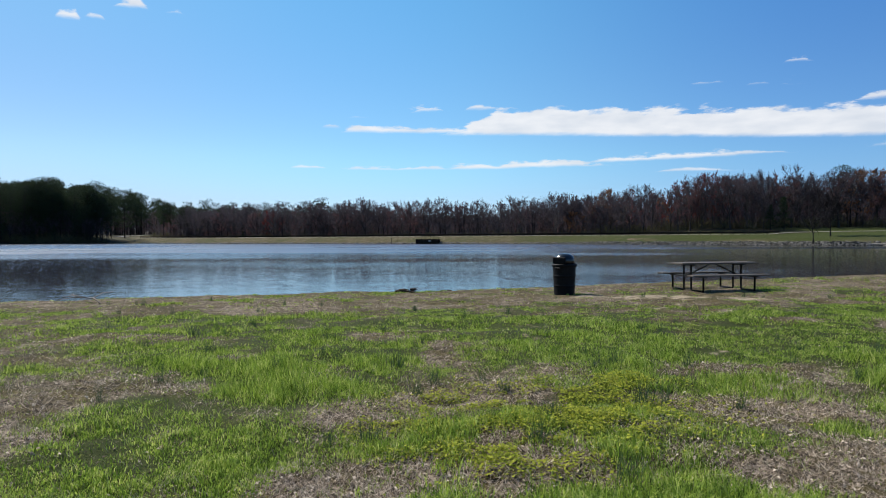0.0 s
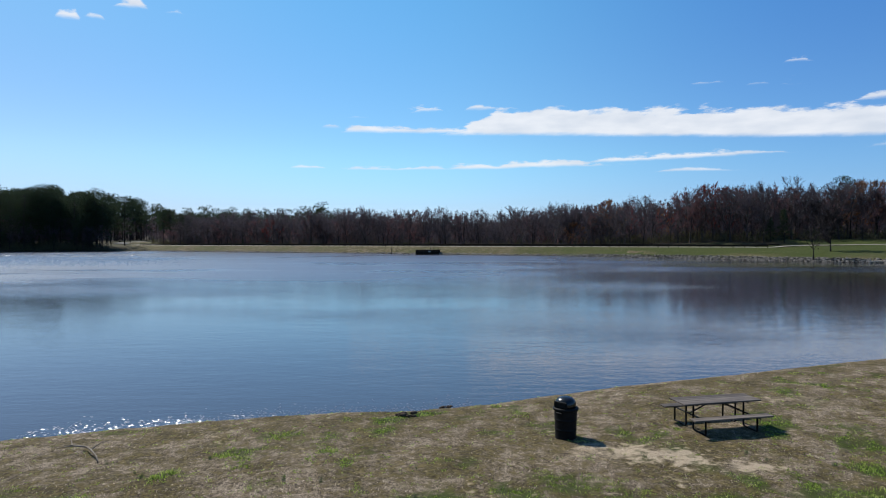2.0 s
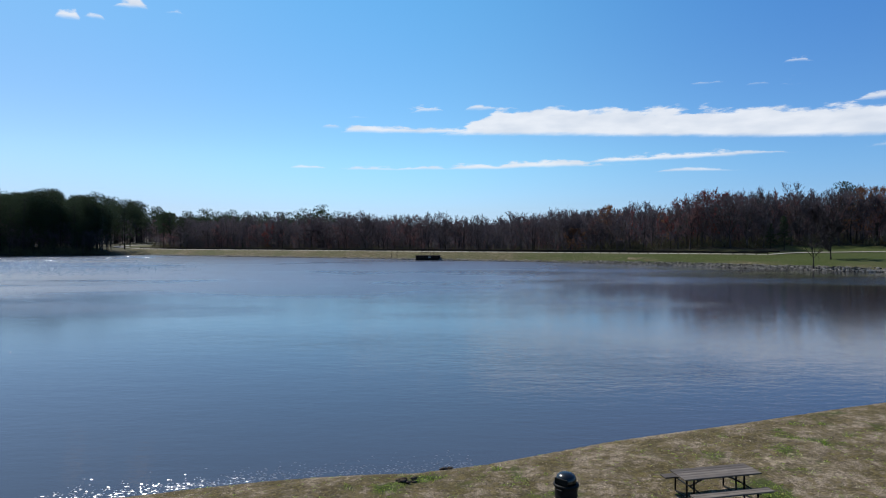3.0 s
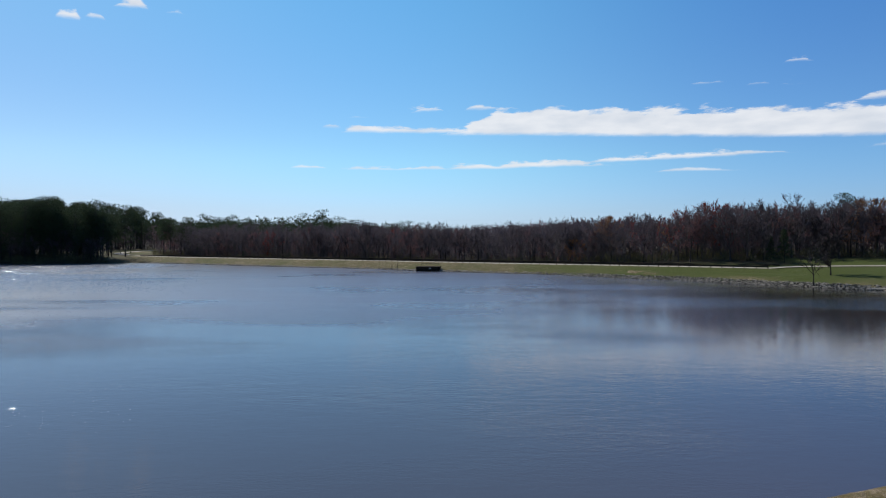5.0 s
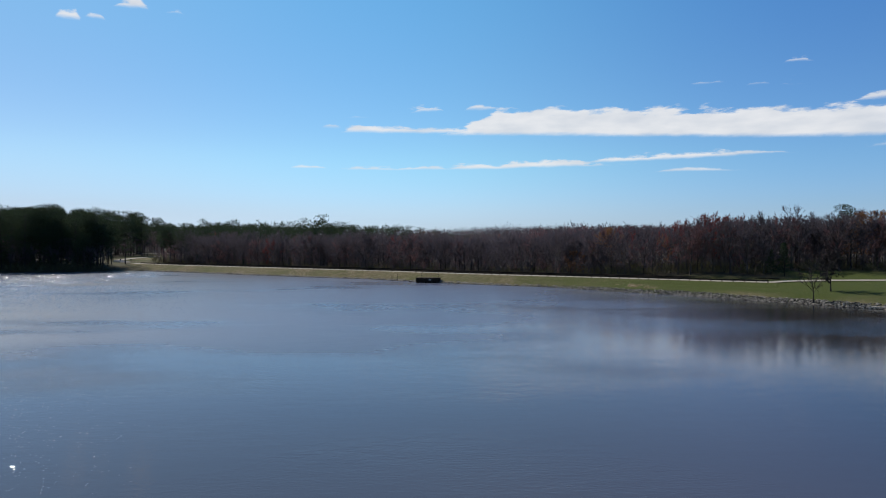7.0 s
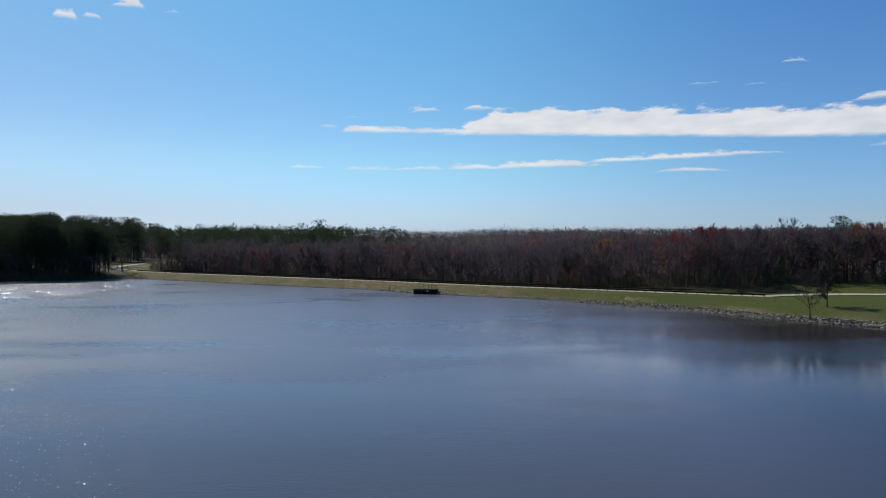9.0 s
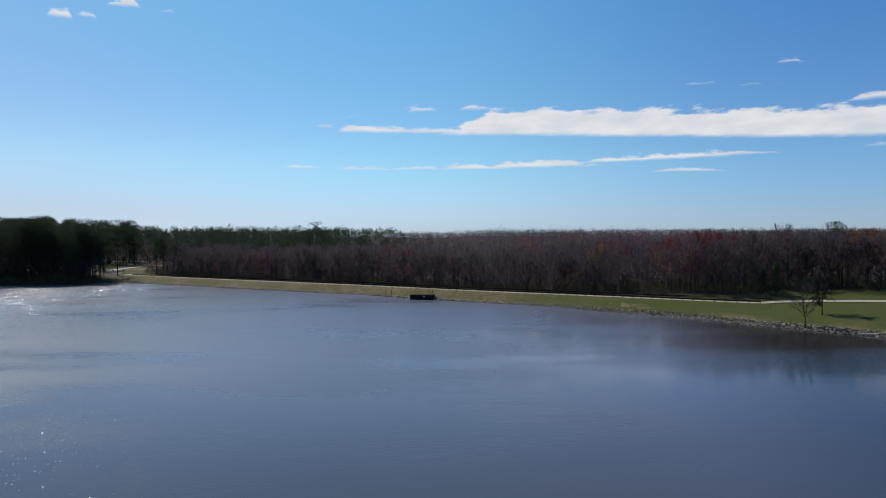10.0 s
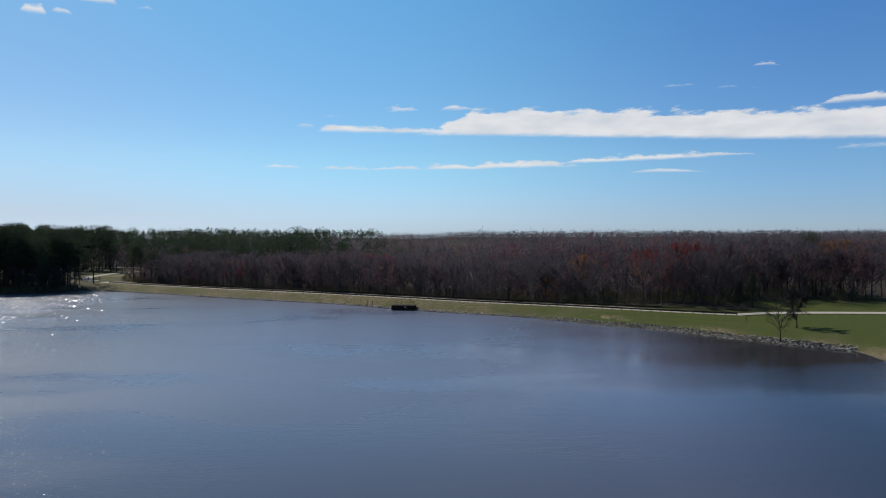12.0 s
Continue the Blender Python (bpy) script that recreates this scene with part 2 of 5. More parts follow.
def water_material():
    m, t, b = material("lake_water", 0.1, 0.5)
    b.inputs["IOR"].default_value = 1.333
    co = t.nodes.new("ShaderNodeTexCoord")
    obj = co.outputs["Object"]
    sx = t.nodes.new("ShaderNodeSeparateXYZ")
    t.links.new(obj, sx.inputs[0])
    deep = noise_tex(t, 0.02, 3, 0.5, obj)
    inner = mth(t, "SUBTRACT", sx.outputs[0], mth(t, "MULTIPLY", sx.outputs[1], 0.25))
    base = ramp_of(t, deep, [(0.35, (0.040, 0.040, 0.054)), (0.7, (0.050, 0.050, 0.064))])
    sky_sheen = mth(t, "MULTIPLY", step(t, sx.outputs[0], -110.0, -30.0), step(t, sx.outputs[1], 40.0, 120.0))
    base = mixc(t, sky_sheen, base, (0.080, 0.091, 0.133))  # sky reflected by the chop, painted into the open water's base colour
    base = mixc(t, step(t, inner, 8.0, 42.0), base, (0.021, 0.020, 0.021))  # darker neutral base towards the right shore
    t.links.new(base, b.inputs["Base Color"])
    # a breeze roughens the open water and the far left; calm lanes with ragged edges lie between
    breeze = mth(t, "MULTIPLY", step(t, inner, 40.0, -50.0), step(t, sx.outputs[1], 22.0, 120.0))
    fray = mth(t, "MULTIPLY", mth(t, "SUBTRACT", noise_tex(t, 0.25, 4, 0.65, obj, (0.3, 1.0, 1.0)), 0.5), 0.16)
    patch = mth(t, "ADD", noise_tex(t, 0.022, 2, 0.5, obj, (0.7, 1.8, 1.0)), fray)
    lane = mth(t, "MULTIPLY", step(t, sx.outputs[0], 15.0, 50.0), mth(t, "MULTIPLY", step(t, sx.outputs[1], 92.0, 98.0), step(t, sx.outputs[1], 128.0, 116.0)))
    calm = mth(t, "MULTIPLY", step(t, inner, 5.0, 30.0), step(t, sx.outputs[1], 96.0, 90.0))
    gust = step(t, mth(t, "ADD", mth(t, "ADD", patch, mth(t, "MULTIPLY", breeze, 0.22)), mth(t, "SUBTRACT", mth(t, "MULTIPLY", lane, 0.16), mth(t, "MULTIPLY", calm, 0.12))), 0.44, 0.78)
    t.links.new(mth(t, "ADD", step(t, gust, 0.0, 1.0, 0.03, 0.16), mth(t, "MULTIPLY", breeze, 0.20)), b.inputs["Roughness"])
    rip = noise_tex(t, 2.6, 3, 0.6, obj, (0.45, 1.0, 1.0))
    cap = noise_tex(t, 12.0, 2, 0.5, obj, (0.6, 1.0, 1.0))
    swell = noise_tex(t, 0.7, 2, 0.5, obj, (0.4, 1.0, 1.0))
    hgt = mth(t, "ADD", mth(t, "ADD", mth(t, "MULTIPLY", rip, 0.7), mth(t, "MULTIPLY", cap, 0.16)), mth(t, "MULTIPLY", swell, 0.8))
    hgt = mth(t, "MULTIPLY", mth(t, "SUBTRACT", hgt, 0.83), step(t, gust, 0.0, 1.0, 0.26, 1.0))
    bump(t, b, hgt, 1.0, 0.045)
    # steep wavelets that catch the sun
    chop = noise_tex(t, 1.7, 2, 0.6, obj, (0.8, 1.0, 1.0))
    cb = t.nodes.new("ShaderNodeBump")
    cb.inputs["Strength"].default_value, cb.inputs["Distance"].default_value = 1.0, 0.14
    t.links.new(chop, cb.inputs["Height"])
    t.links.new(cb.outputs[0], b.inputs["Coat Normal"])
    b.inputs["Coat IOR"].default_value, b.inputs["Coat Roughness"].default_value = 1.333, 0.05
    t.links.new(mth(t, "MULTIPLY", breeze, 0.15), b.inputs["Coat Weight"])
    return m


TURF = ground_material()
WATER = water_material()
# base colour paled to the sunlit water's tone, so facets without a glint blend in
GLINT, _, _b = material("wavelet_water", 0.13, 0.5)
_b.inputs["Base Color"].default_value, _b.inputs["IOR"].default_value = (0.13, 0.145, 0.185, 1), 1.333
GRASS = leafy("grass_blades", [(0.25, (0.03, 0.05, 0.011)), (0.42, (0.145, 0.235, 0.030)), (0.58, (0.335, 0.45, 0.066)), (0.8, (0.64, 0.62, 0.25))], 0.45, 5.0, 0.4)
STRAW = leafy("dead_grass", [(0.1, (0.06, 0.044, 0.034)), (0.4, (0.34, 0.265, 0.20)), (0.85, (0.80, 0.68, 0.54))], 0.3, 0.5)
RUSH = leafy("rush_stems", [(0.0, (0.035, 0.065, 0.035)), (0.6, (0.07, 0.12, 0.05)), (1.0, (0.16, 0.17, 0.08))], 0.2, 1.0)
WEED = leafy("weed_leaves", [(0.1, (0.05, 0.07, 0.010)), (0.45, (0.24, 0.28, 0.025)), (0.85, (0.50, 0.50, 0.06))], 0.4, 6.0)
BARK = plain("bark", [(0.3, (0.018, 0.016, 0.016)), (0.7, (0.052, 0.046, 0.046))], 3.0, 0.95, 0.1, stretch=(1, 1, 0.25), island=0.25)
PALE_BARK = plain("pale_bark", [(0.3, (0.04, 0.035, 0.032)), (0.7, (0.10, 0.088, 0.08))], 3.0, 0.95, 0.1, stretch=(1, 1, 0.25), island=0.25)
TWIG = leafy("twigs", [(0.2, (0.043, 0.037, 0.043)), (0.8, (0.115, 0.098, 0.113))], 0.5, 0.12, 0.3, 0.95)
TWIG_ROSE = leafy("budding_twigs", [(0.2, (0.075, 0.044, 0.047)), (0.8, (0.165, 0.094, 0.099))], 0.5, 0.12, 0.3, 0.95)
TWIG_DARK = plain("dark_twigs", [(0.2, (0.022, 0.018, 0.018)), (0.8, (0.062, 0.052, 0.052))], 0.5, 0.95, 0.05, bumps=0, island=0.3)
TWIG_RED = leafy("red_buds", [(0.0, (0.085, 0.022, 0.020)), (1.0, (0.20, 0.052, 0.045))], 0.5, 0.2, 0.3)
TWIG_ORANGE = leafy("orange_buds", [(0.0, (0.11, 0.052, 0.026)), (1.0, (0.24, 0.125, 0.065))], 0.5, 0.2, 0.3)
NEEDLE = leafy("pine_needles", [(0.15, (0.016, 0.026, 0.016)), (0.5, (0.036, 0.053, 0.028)), (0.85, (0.056, 0.072, 0.036))], 0.3, 0.12, 0.25, 0.95)
BRUSH = leafy("brush_twigs", [(0.0, (0.045, 0.04, 0.026)), (0.6, (0.10, 0.09, 0.05)), (1.0, (0.14, 0.14, 0.055))], 0.25, 0.2)
STONE = plain("riprap_stone", [(0.3, (0.035, 0.031, 0.027)), (0.7, (0.20, 0.18, 0.155))], 2.0, 0.9, 0.2, island=0.55)
GRAVEL = plain("road_gravel", [(0.3, (0.19, 0.17, 0.145)), (0.7, (0.33, 0.30, 0.265))], 6.0, 0.95, 0.1)
TIMBER = plain("weathered_timber", [(0.3, (0.012, 0.009, 0.007)), (0.7, (0.042, 0.031, 0.024))], 5.0, 0.9, 0.1, stretch=(0.3, 1, 1), island=0.3)
PLANK = plain("table_plank", [(0.25, (0.045, 0.036, 0.030)), (0.55, (0.095, 0.077, 0.064)), (0.8, (0.17, 0.142, 0.118))], 16.0, 0.75, 0.3, stretch=(0.08, 1, 1), bumps=0.4, dist=0.004, island=0.3)
STEEL = plain("black_steel", [(0.3, (0.006, 0.006, 0.0065)), (0.75, (0.018, 0.017, 0.016))], 14.0, 0.55, 0.12, bumps=0.1, dist=0.002)
CAN_BLACK = plain("black_plastic", [(0.3, (0.005, 0.005, 0.0055)), (0.75, (0.013, 0.0125, 0.0125))], 9.0, 0.55, 0.1, bumps=0.12, dist=0.004)
LID_BLACK = plain("glossy_lid", [(0.3, (0.006, 0.006, 0.007)), (0.75, (0.012, 0.012, 0.012))], 9.0, 0.24, 0.5, bumps=0.05, dist=0.002)
# near-black colour of the outlet body and the bin flap
DARK = plain("matte_black", [(0.3, (0.006, 0.006, 0.006)), (0.7, (0.014, 0.013, 0.012))], 5.0, 0.9, 0.1)
CONCRETE = plain("concrete", [(0.3, (0.22, 0.21, 0.19)), (0.7, (0.40, 0.385, 0.36))], 2.5, 0.9, 0.2)
BLEACHED = plain("bleached_wood", [(0.3, (0.16, 0.13, 0.10)), (0.7, (0.42, 0.37, 0.31))], 14.0, 0.85, 0.2, stretch=(0.3, 1, 1))
TWIG_WOOD = plain("branch_wood", [(0.3, (0.07, 0.055, 0.042)), (0.7, (0.26, 0.22, 0.18))], 10.0, 0.85, 0.2, stretch=(0.3, 1, 1))
SOIL = plain("soil_clod", [(0.3, (0.03, 0.022, 0.016)), (0.7, (0.10, 0.075, 0.055))], 12.0, 0.95, 0.1, bumps=0.8, dist=0.03)

# ---- mesh helpers ----


class Geo:
    """Vertices and triangles gathered piece by piece."""

    def __init__(self):
        self.v, self.f, self.m, self.n = [], [], [], 0

    def add(self, v, f, mat=0):
        v, f = np.asarray(v, float).reshape(-1, 3), np.asarray(f, int).reshape(-1, 3)
        self.v.append(v)
        self.f.append(f + self.n)
        self.m.append(np.full(len(f), mat))
        self.n += len(v)

    def tube(self, pts, radii, sides=5, mat=0, cap=False):
        pts = np.asarray(pts, float)
        k = len(pts)
        tan = np.gradient(pts, axis=0)
        tan /= np.linalg.norm(tan, axis=1)[:, None] + 1e-9
        ref = np.array([1.0, 0.13, 0.0]) if abs(tan[0][2]) > 0.7 else np.array([0, 0, 1.0])
        a = np.cross(tan, ref)
        a /= np.linalg.norm(a, axis=1)[:, None] + 1e-9
        b = np.cross(tan, a)
        ang = np.arange(sides) * 2 * math.pi / sides
        r = np.asarray(radii, float)[:, None, None]
        v = pts[:, None] + r * (a[:, None] * np.cos(ang)[None, :, None] + b[:, None] * np.sin(ang)[None, :, None])
        f = []
        for i in range(k - 1):
            for j in range(sides):
                p, q = i * sides + j, i * sides + (j + 1) % sides
                f += [(p, q, q + sides), (p, q + sides, p + sides)]
        if cap:
            for i0 in (0, (k - 1) * sides):
                f += [(i0, i0 + j, i0 + j + 1) for j in range(1, sides - 1)]
        self.add(v.reshape(-1, 3), f, mat)

    def slivers(self, p, q, w, mat=0):
        """Thin triangles from the points p to the points q, w wide at the base."""
        p, q = np.asarray(p, float), np.asarray(q, float)
        d = q - p
        s = np.cross(d, np.random.normal(size=d.shape))
        s *= (np.broadcast_to(np.asarray(w, float), (len(p),))[:, None] * 0.5) / (np.linalg.norm(s, axis=1)[:, None] + 1e-9)
        n = len(p)
        v = np.stack([p - s, p + s, q], 1).reshape(-1, 3)
        self.add(v, np.arange(3 * n).reshape(-1, 3), mat)

    def arrays(self):
        return np.concatenate(self.v), np.concatenate(self.f), np.concatenate(self.m)


def tri_mesh(name, v, f, mats, mi=None, smooth=False):
    me = bpy.data.meshes.new(name)
    me.vertices.add(len(v))
    me.vertices.foreach_set("co", np.ascontiguousarray(v, dtype=np.float32).ravel())
    me.loops.add(3 * len(f))
    me.loops.foreach_set("vertex_index", np.ascontiguousarray(f, dtype=np.int32).ravel())
    me.polygons.add(len(f))
    me.polygons.foreach_set("loop_start", np.arange(0, 3 * len(f), 3, dtype=np.int32))
    for mt in mats:
        me.materials.append(mt)
    if mi is not None and len(mats) > 1:
        me.polygons.foreach_set("material_index", np.asarray(mi, dtype=np.int32))
    me.update(calc_edges=True)
    if smooth:
        me.polygons.foreach_set("use_smooth", np.ones(len(f), dtype=bool))
    return me


def part(name, data, material_, parent=None, label=""):
    """Links a bmesh or a mesh as one object under a thing or a part."""
    if isinstance(data, bmesh.types.BMesh):
        me = bpy.data.meshes.new(name)
        data.to_mesh(me)
        data.free()
    else:
        me = data
    if material_ is not None:
        me.materials.clear()
        me.materials.append(material_)
    ob = new(name, me)
    if parent is not None:
        ob.parent = parent
    if label:
        ob["label"] = label
    return ob


def bar(x, y, z, bevel=0.004, m=None, bm=None):
    """A bevelled bar of that size, centred, then moved by m."""
    own = bmesh.new()
    bmesh.ops.create_cube(own, size=1.0)
    bmesh.ops.scale(own, vec=(x, y, z), verts=own.verts)
    if bevel:
        bmesh.ops.bevel(own, geom=own.edges[:], offset=bevel, segments=1, affect="EDGES")
    if m is not None:
        bmesh.ops.transform(own, matrix=m, verts=own.verts)
    if bm is None:
        return own
    me = bpy.data.meshes.new("tmp")
    own.to_mesh(me)
    own.free()
    bm.from_mesh(me)
    bpy.data.meshes.remove(me)
    return bm


def lathe(profile, sides=40, cap=True):
    bm = bmesh.new()
    rings = []
    for r, z in profile:
        rings.append([bm.verts.new((r * math.cos(2 * math.pi * i / sides), r * math.sin(2 * math.pi * i / sides), z)) for i in range(sides)])
    for a, b in zip(rings, rings[1:]):
        for i in range(sides):
            j = (i + 1) % sides
            f = bm.faces.new((a[i], a[j], b[j], b[i]))
            f.smooth = True
    if cap:
        bm.faces.new(rings[0][::-1])
        bm.faces.new(rings[-1])
    return bm


def empty(name, m, label, category, group="", kind=""):
    e = new(name)
    e.empty_display_size = 0.2
    e.matrix_basis = m
    return tagged(e, label, category, group, kind)


# ---- plan of the lake, the dam and the ground ----
NEAR_SHORE = [(-30, 8), (-20, 13.6), (-12.6, 17.4), (-9.8, 18.3), (-6.8, 19.3), (-3.4, 20.0), (-0.2, 20.3), (2.0, 21.2), (4.4, 22.3), (7, 23.5), (12.1, 25.3),
              (20.5, 28.5), (34, 33), (60, 43), (88, 58), (103, 80), (98, 103), (95, 119)]
DAM_SHORE = [(96.7, 131.5), (91.5, 135.5), (86.6, 142), (77, 151.5), (66.4, 166), (53, 175.5), (36, 193.5), (11, 208.5), (-5, 219), (-31, 239), (-84, 268.5), (-117, 289.5), (-152, 309)]
LEFT_SHORE = [(-168, 309), (-178, 300), (-190, 294), (-212, 291), (-235, 240), (-232, 150), (-195, 60), (-130, 0), (-70, -12)]
LAKE = np.array(NEAR_SHORE + DAM_SHORE + LEFT_SHORE, float)
CREST = [(-186, 342), (-174, 334), (-148, 318.5), (-122, 302.5), (-88, 282.5), (-32.5, 250), (12, 221), (48, 200.5), (79, 182), (95, 173.5), (115, 171), (134, 168), (160, 165), (195, 163)]


def smooth_line(pts, n):
    """n points along a Catmull-Rom line, evenly by length."""
    p = np.array(pts, float)
    q = np.vstack([2 * p[0] - p[1], p, 2 * p[-1] - p[-2]])
    out = []
    for i in range(len(p) - 1):
        a, b, c, d = q[i:i + 4]
        for u in np.linspace(0, 1, 16, endpoint=False):
            out.append(0.5 * ((2 * b) + (c - a) * u + (2 * a - 5 * b + 4 * c - d) * u ** 2 + (3 * b - a - 3 * c + d) * u ** 3))
    out = np.array(out + [p[-1]])
    s = np.r_[0, np.cumsum(np.linalg.norm(np.diff(out, axis=0), axis=1))]
    k = np.linspace(0, s[-1], n)
    return np.stack([np.interp(k, s, out[:, i]) for i in range(out.shape[1])], 1)


LAKE_S = smooth_line(np.vstack([LAKE, LAKE[:1]]), 420)[:-1]


def shore_distance(x, y):
    """Metres from the lake's edge, positive on land."""
    x, y = np.asarray(x, float), np.asarray(y, float)
    if x.size < 40:
        a, b = LAKE_S, np.roll(LAKE_S, -1, axis=0)
        px, py = x.reshape(-1, 1), y.reshape(-1, 1)
        dx, dy = (b - a).T
        u = np.clip(((px - a[:, 0]) * dx + (py - a[:, 1]) * dy) / (dx * dx + dy * dy), 0, 1)
        near = np.sqrt(((px - a[:, 0] - u * dx) ** 2 + (py - a[:, 1] - u * dy) ** 2).min(1))
        cross = ((a[:, 1] > py) != (b[:, 1] > py)) & (px < dx * (py - a[:, 1]) / (dy + 1e-12) + a[:, 0])
        return (np.where(cross.sum(1) % 2, -1, 1) * near).reshape(x.shape)
    best = np.full(x.shape, 1e9)
    inside = np.zeros(x.shape, bool)
    for (ax, ay), (bx, by) in zip(LAKE_S, np.roll(LAKE_S, -1, axis=0)):
        dx, dy = bx - ax, by - ay
        u = np.clip(((x - ax) * dx + (y - ay) * dy) / (dx * dx + dy * dy), 0, 1)
        best = np.minimum(best, (x - ax - u * dx) ** 2 + (y - ay - u * dy) ** 2)
        cross = (ay > y) != (by > y)
        inside ^= cross & (x < (bx - ax) * (y - ay) / (by - ay + 1e-12) + ax)
    return np.where(inside, -1, 1) * np.sqrt(best)


NEAR_S = smooth_line(NEAR_SHORE[:13], 60)


def near_distance(x, y):
    """The same for the lawn by the near shore alone."""
    best = np.full(x.shape, 1e9)
    for (ax, ay), (bx, by) in zip(NEAR_S, NEAR_S[1:]):
        dx, dy = bx - ax, by - ay
        u = np.clip(((x - ax) * dx + (y - ay) * dy) / (dx * dx + dy * dy), 0, 1)
        best = np.minimum(best, (x - ax - u * dx) ** 2 + (y - ay - u * dy) ** 2)
    return np.sqrt(best) * np.where(y < np.interp(x, NEAR_S[:, 0], NEAR_S[:, 1]), 1, -1)


CREST_S = smooth_line(CREST, 300)


def crest_y(x):
    return np.interp(x, CREST_S[:, 0], CREST_S[:, 1], left=345, right=163)


def crest_z(x):
    return 2.75 + 0.45 * ss(x, 88, 130) + 0.3 * ss(-np.asarray(x), 130, 180)


def ground_z(x, y, d=None):
    x, y = np.asarray(x, float), np.asarray(y, float)
    d = shore_distance(x, y) if d is None else d
    land = np.maximum(d, 0)
    near = 0.18 * (1 - np.exp(-land / 0.35)) + 0.36 * (1 - np.exp(-land / 6)) + 0.004 * land + 0.12 * (fbm(x * 1.6, y * 1.6, 14) - 0.5) * ss(land, 0, 0.5) + 0.09 * (fbm(x * 0.5, y * 0.5, 3) - 0.5) * ss(land, 0.2, 3)
    right = 3.5 * (1 - np.exp(-(land / 17) ** 1.25))
    left = 4.0 * (1 - np.exp(-land / 14))
    behind = 0.9 + 4.3 * ss(x, 30, 100) + 3.2 * ss(-x, 135, 185) + 24 * ss(y, 250, 1700) + 1.6 * (fbm(x * 0.01, y * 0.01, 9) - 0.5) * ss(y, 250, 400)
    over = y - crest_y(x)
    bank = -0.35 + 2.3 * ss(land, 0.5, 10)  # under the dam's own slope
    far_w = ss(y, 90, 125)
    rw = ss(x, 84, 100) * far_w
    lw = ss(-x, 152, 172) * ss(y, 120, 200)
    zf = bank * (1 - ss(over, 2, 14)) + behind * ss(over, 2, 14)
    zf = zf * (1 - rw) + rw * (right * (1 - ss(over, 3, 34)) + np.maximum(behind, right) * ss(over, 3, 34))
    zf = zf * (1 - lw) + lw * (left * (1 - ss(y, 330, 420)) + np.maximum(behind, left) * ss(y, 330, 420))
    side = ss(np.abs(x - 0), 100, 140) * (1 - far_w)
    z = near * (1 - far_w) + zf * far_w + side * 2.0 * ss(land, 2, 30)
    bed = -np.minimum(0.16 * np.maximum(-d, 0), 2.5)
    return np.where(d > 0, z, bed)


def lushness(x, y, d):
    """How green and thick the lawn is near the camera, 0 to 1, and how sandy."""
    g = lambda cx, cy, rx, ry: np.exp(-((x - cx) / rx) ** 2 - ((y - cy) / ry) ** 2)
    n = fbm(x * 0.55, y * 0.4, 21)
    n2 = fbm(x * 1.7, y * 1.3, 25, 3)
    lush = 0.47 + 1.3 * (n - 0.5) + 1.7 * (n2 - 0.5)
    lush = lush + 0.45 * g(0.8, 9.0, 3.2, 2.6) + 0.5 * g(-1.9, 3.7, 1.0, 0.7) + 0.25 * g(5, 9, 3, 4) + 0.25 * g(-0.3, 5.6, 1.2, 0.9) + 0.3 * g(9.5, 13, 2.5, 2) - 0.35 * g(-5, 8.6, 2.4, 0.9) - 0.3 * g(-8, 10, 2, 1.2)
    lush = lush - 0.55 * g(-0.2, 3.4, 1.1, 0.45) - 0.5 * g(2.4, 3.4, 1.3, 0.5) - 0.35 * g(3.2, 4.7, 0.5, 0.3) - 0.3 * g(-1.4, 4.5, 0.7, 0.35)
    lush = lush + 0.16 * g(-6.5, 10, 4.0, 4.5)
    lush = lush - 0.5 * ss(y, 10.5, 14.5) * (1 - ss(x, 6, 11) * 0.45)
    lush = np.clip(lush, 0, 1) * ss(d, 0.1, 0.8)
    sand = 0.72 * g(5.4, 14.7, 1.7, 0.8) + 0.55 * g(3.9, 15.3, 1.1, 0.6) + 0.5 * g(11.6, 20, 1.2, 0.8) + 0.35 * g(7.2, 13.8, 0.9, 0.5) + 0.25 * g(1.2, 11.8, 1.0, 0.4) + 0.5 * g(6.6, 14.1, 1.3, 0.45) + 0.4 * g(5.0, 13.3, 0.5, 0.5) + 0.35 * g(4.6, 15.9, 0.9, 0.4)
    sand = sand + 0.5 * (n2 - 0.5) + 0.25 * np.exp(-(d / 0.5) ** 2)
    return lush, np.clip(sand, 0, 1)


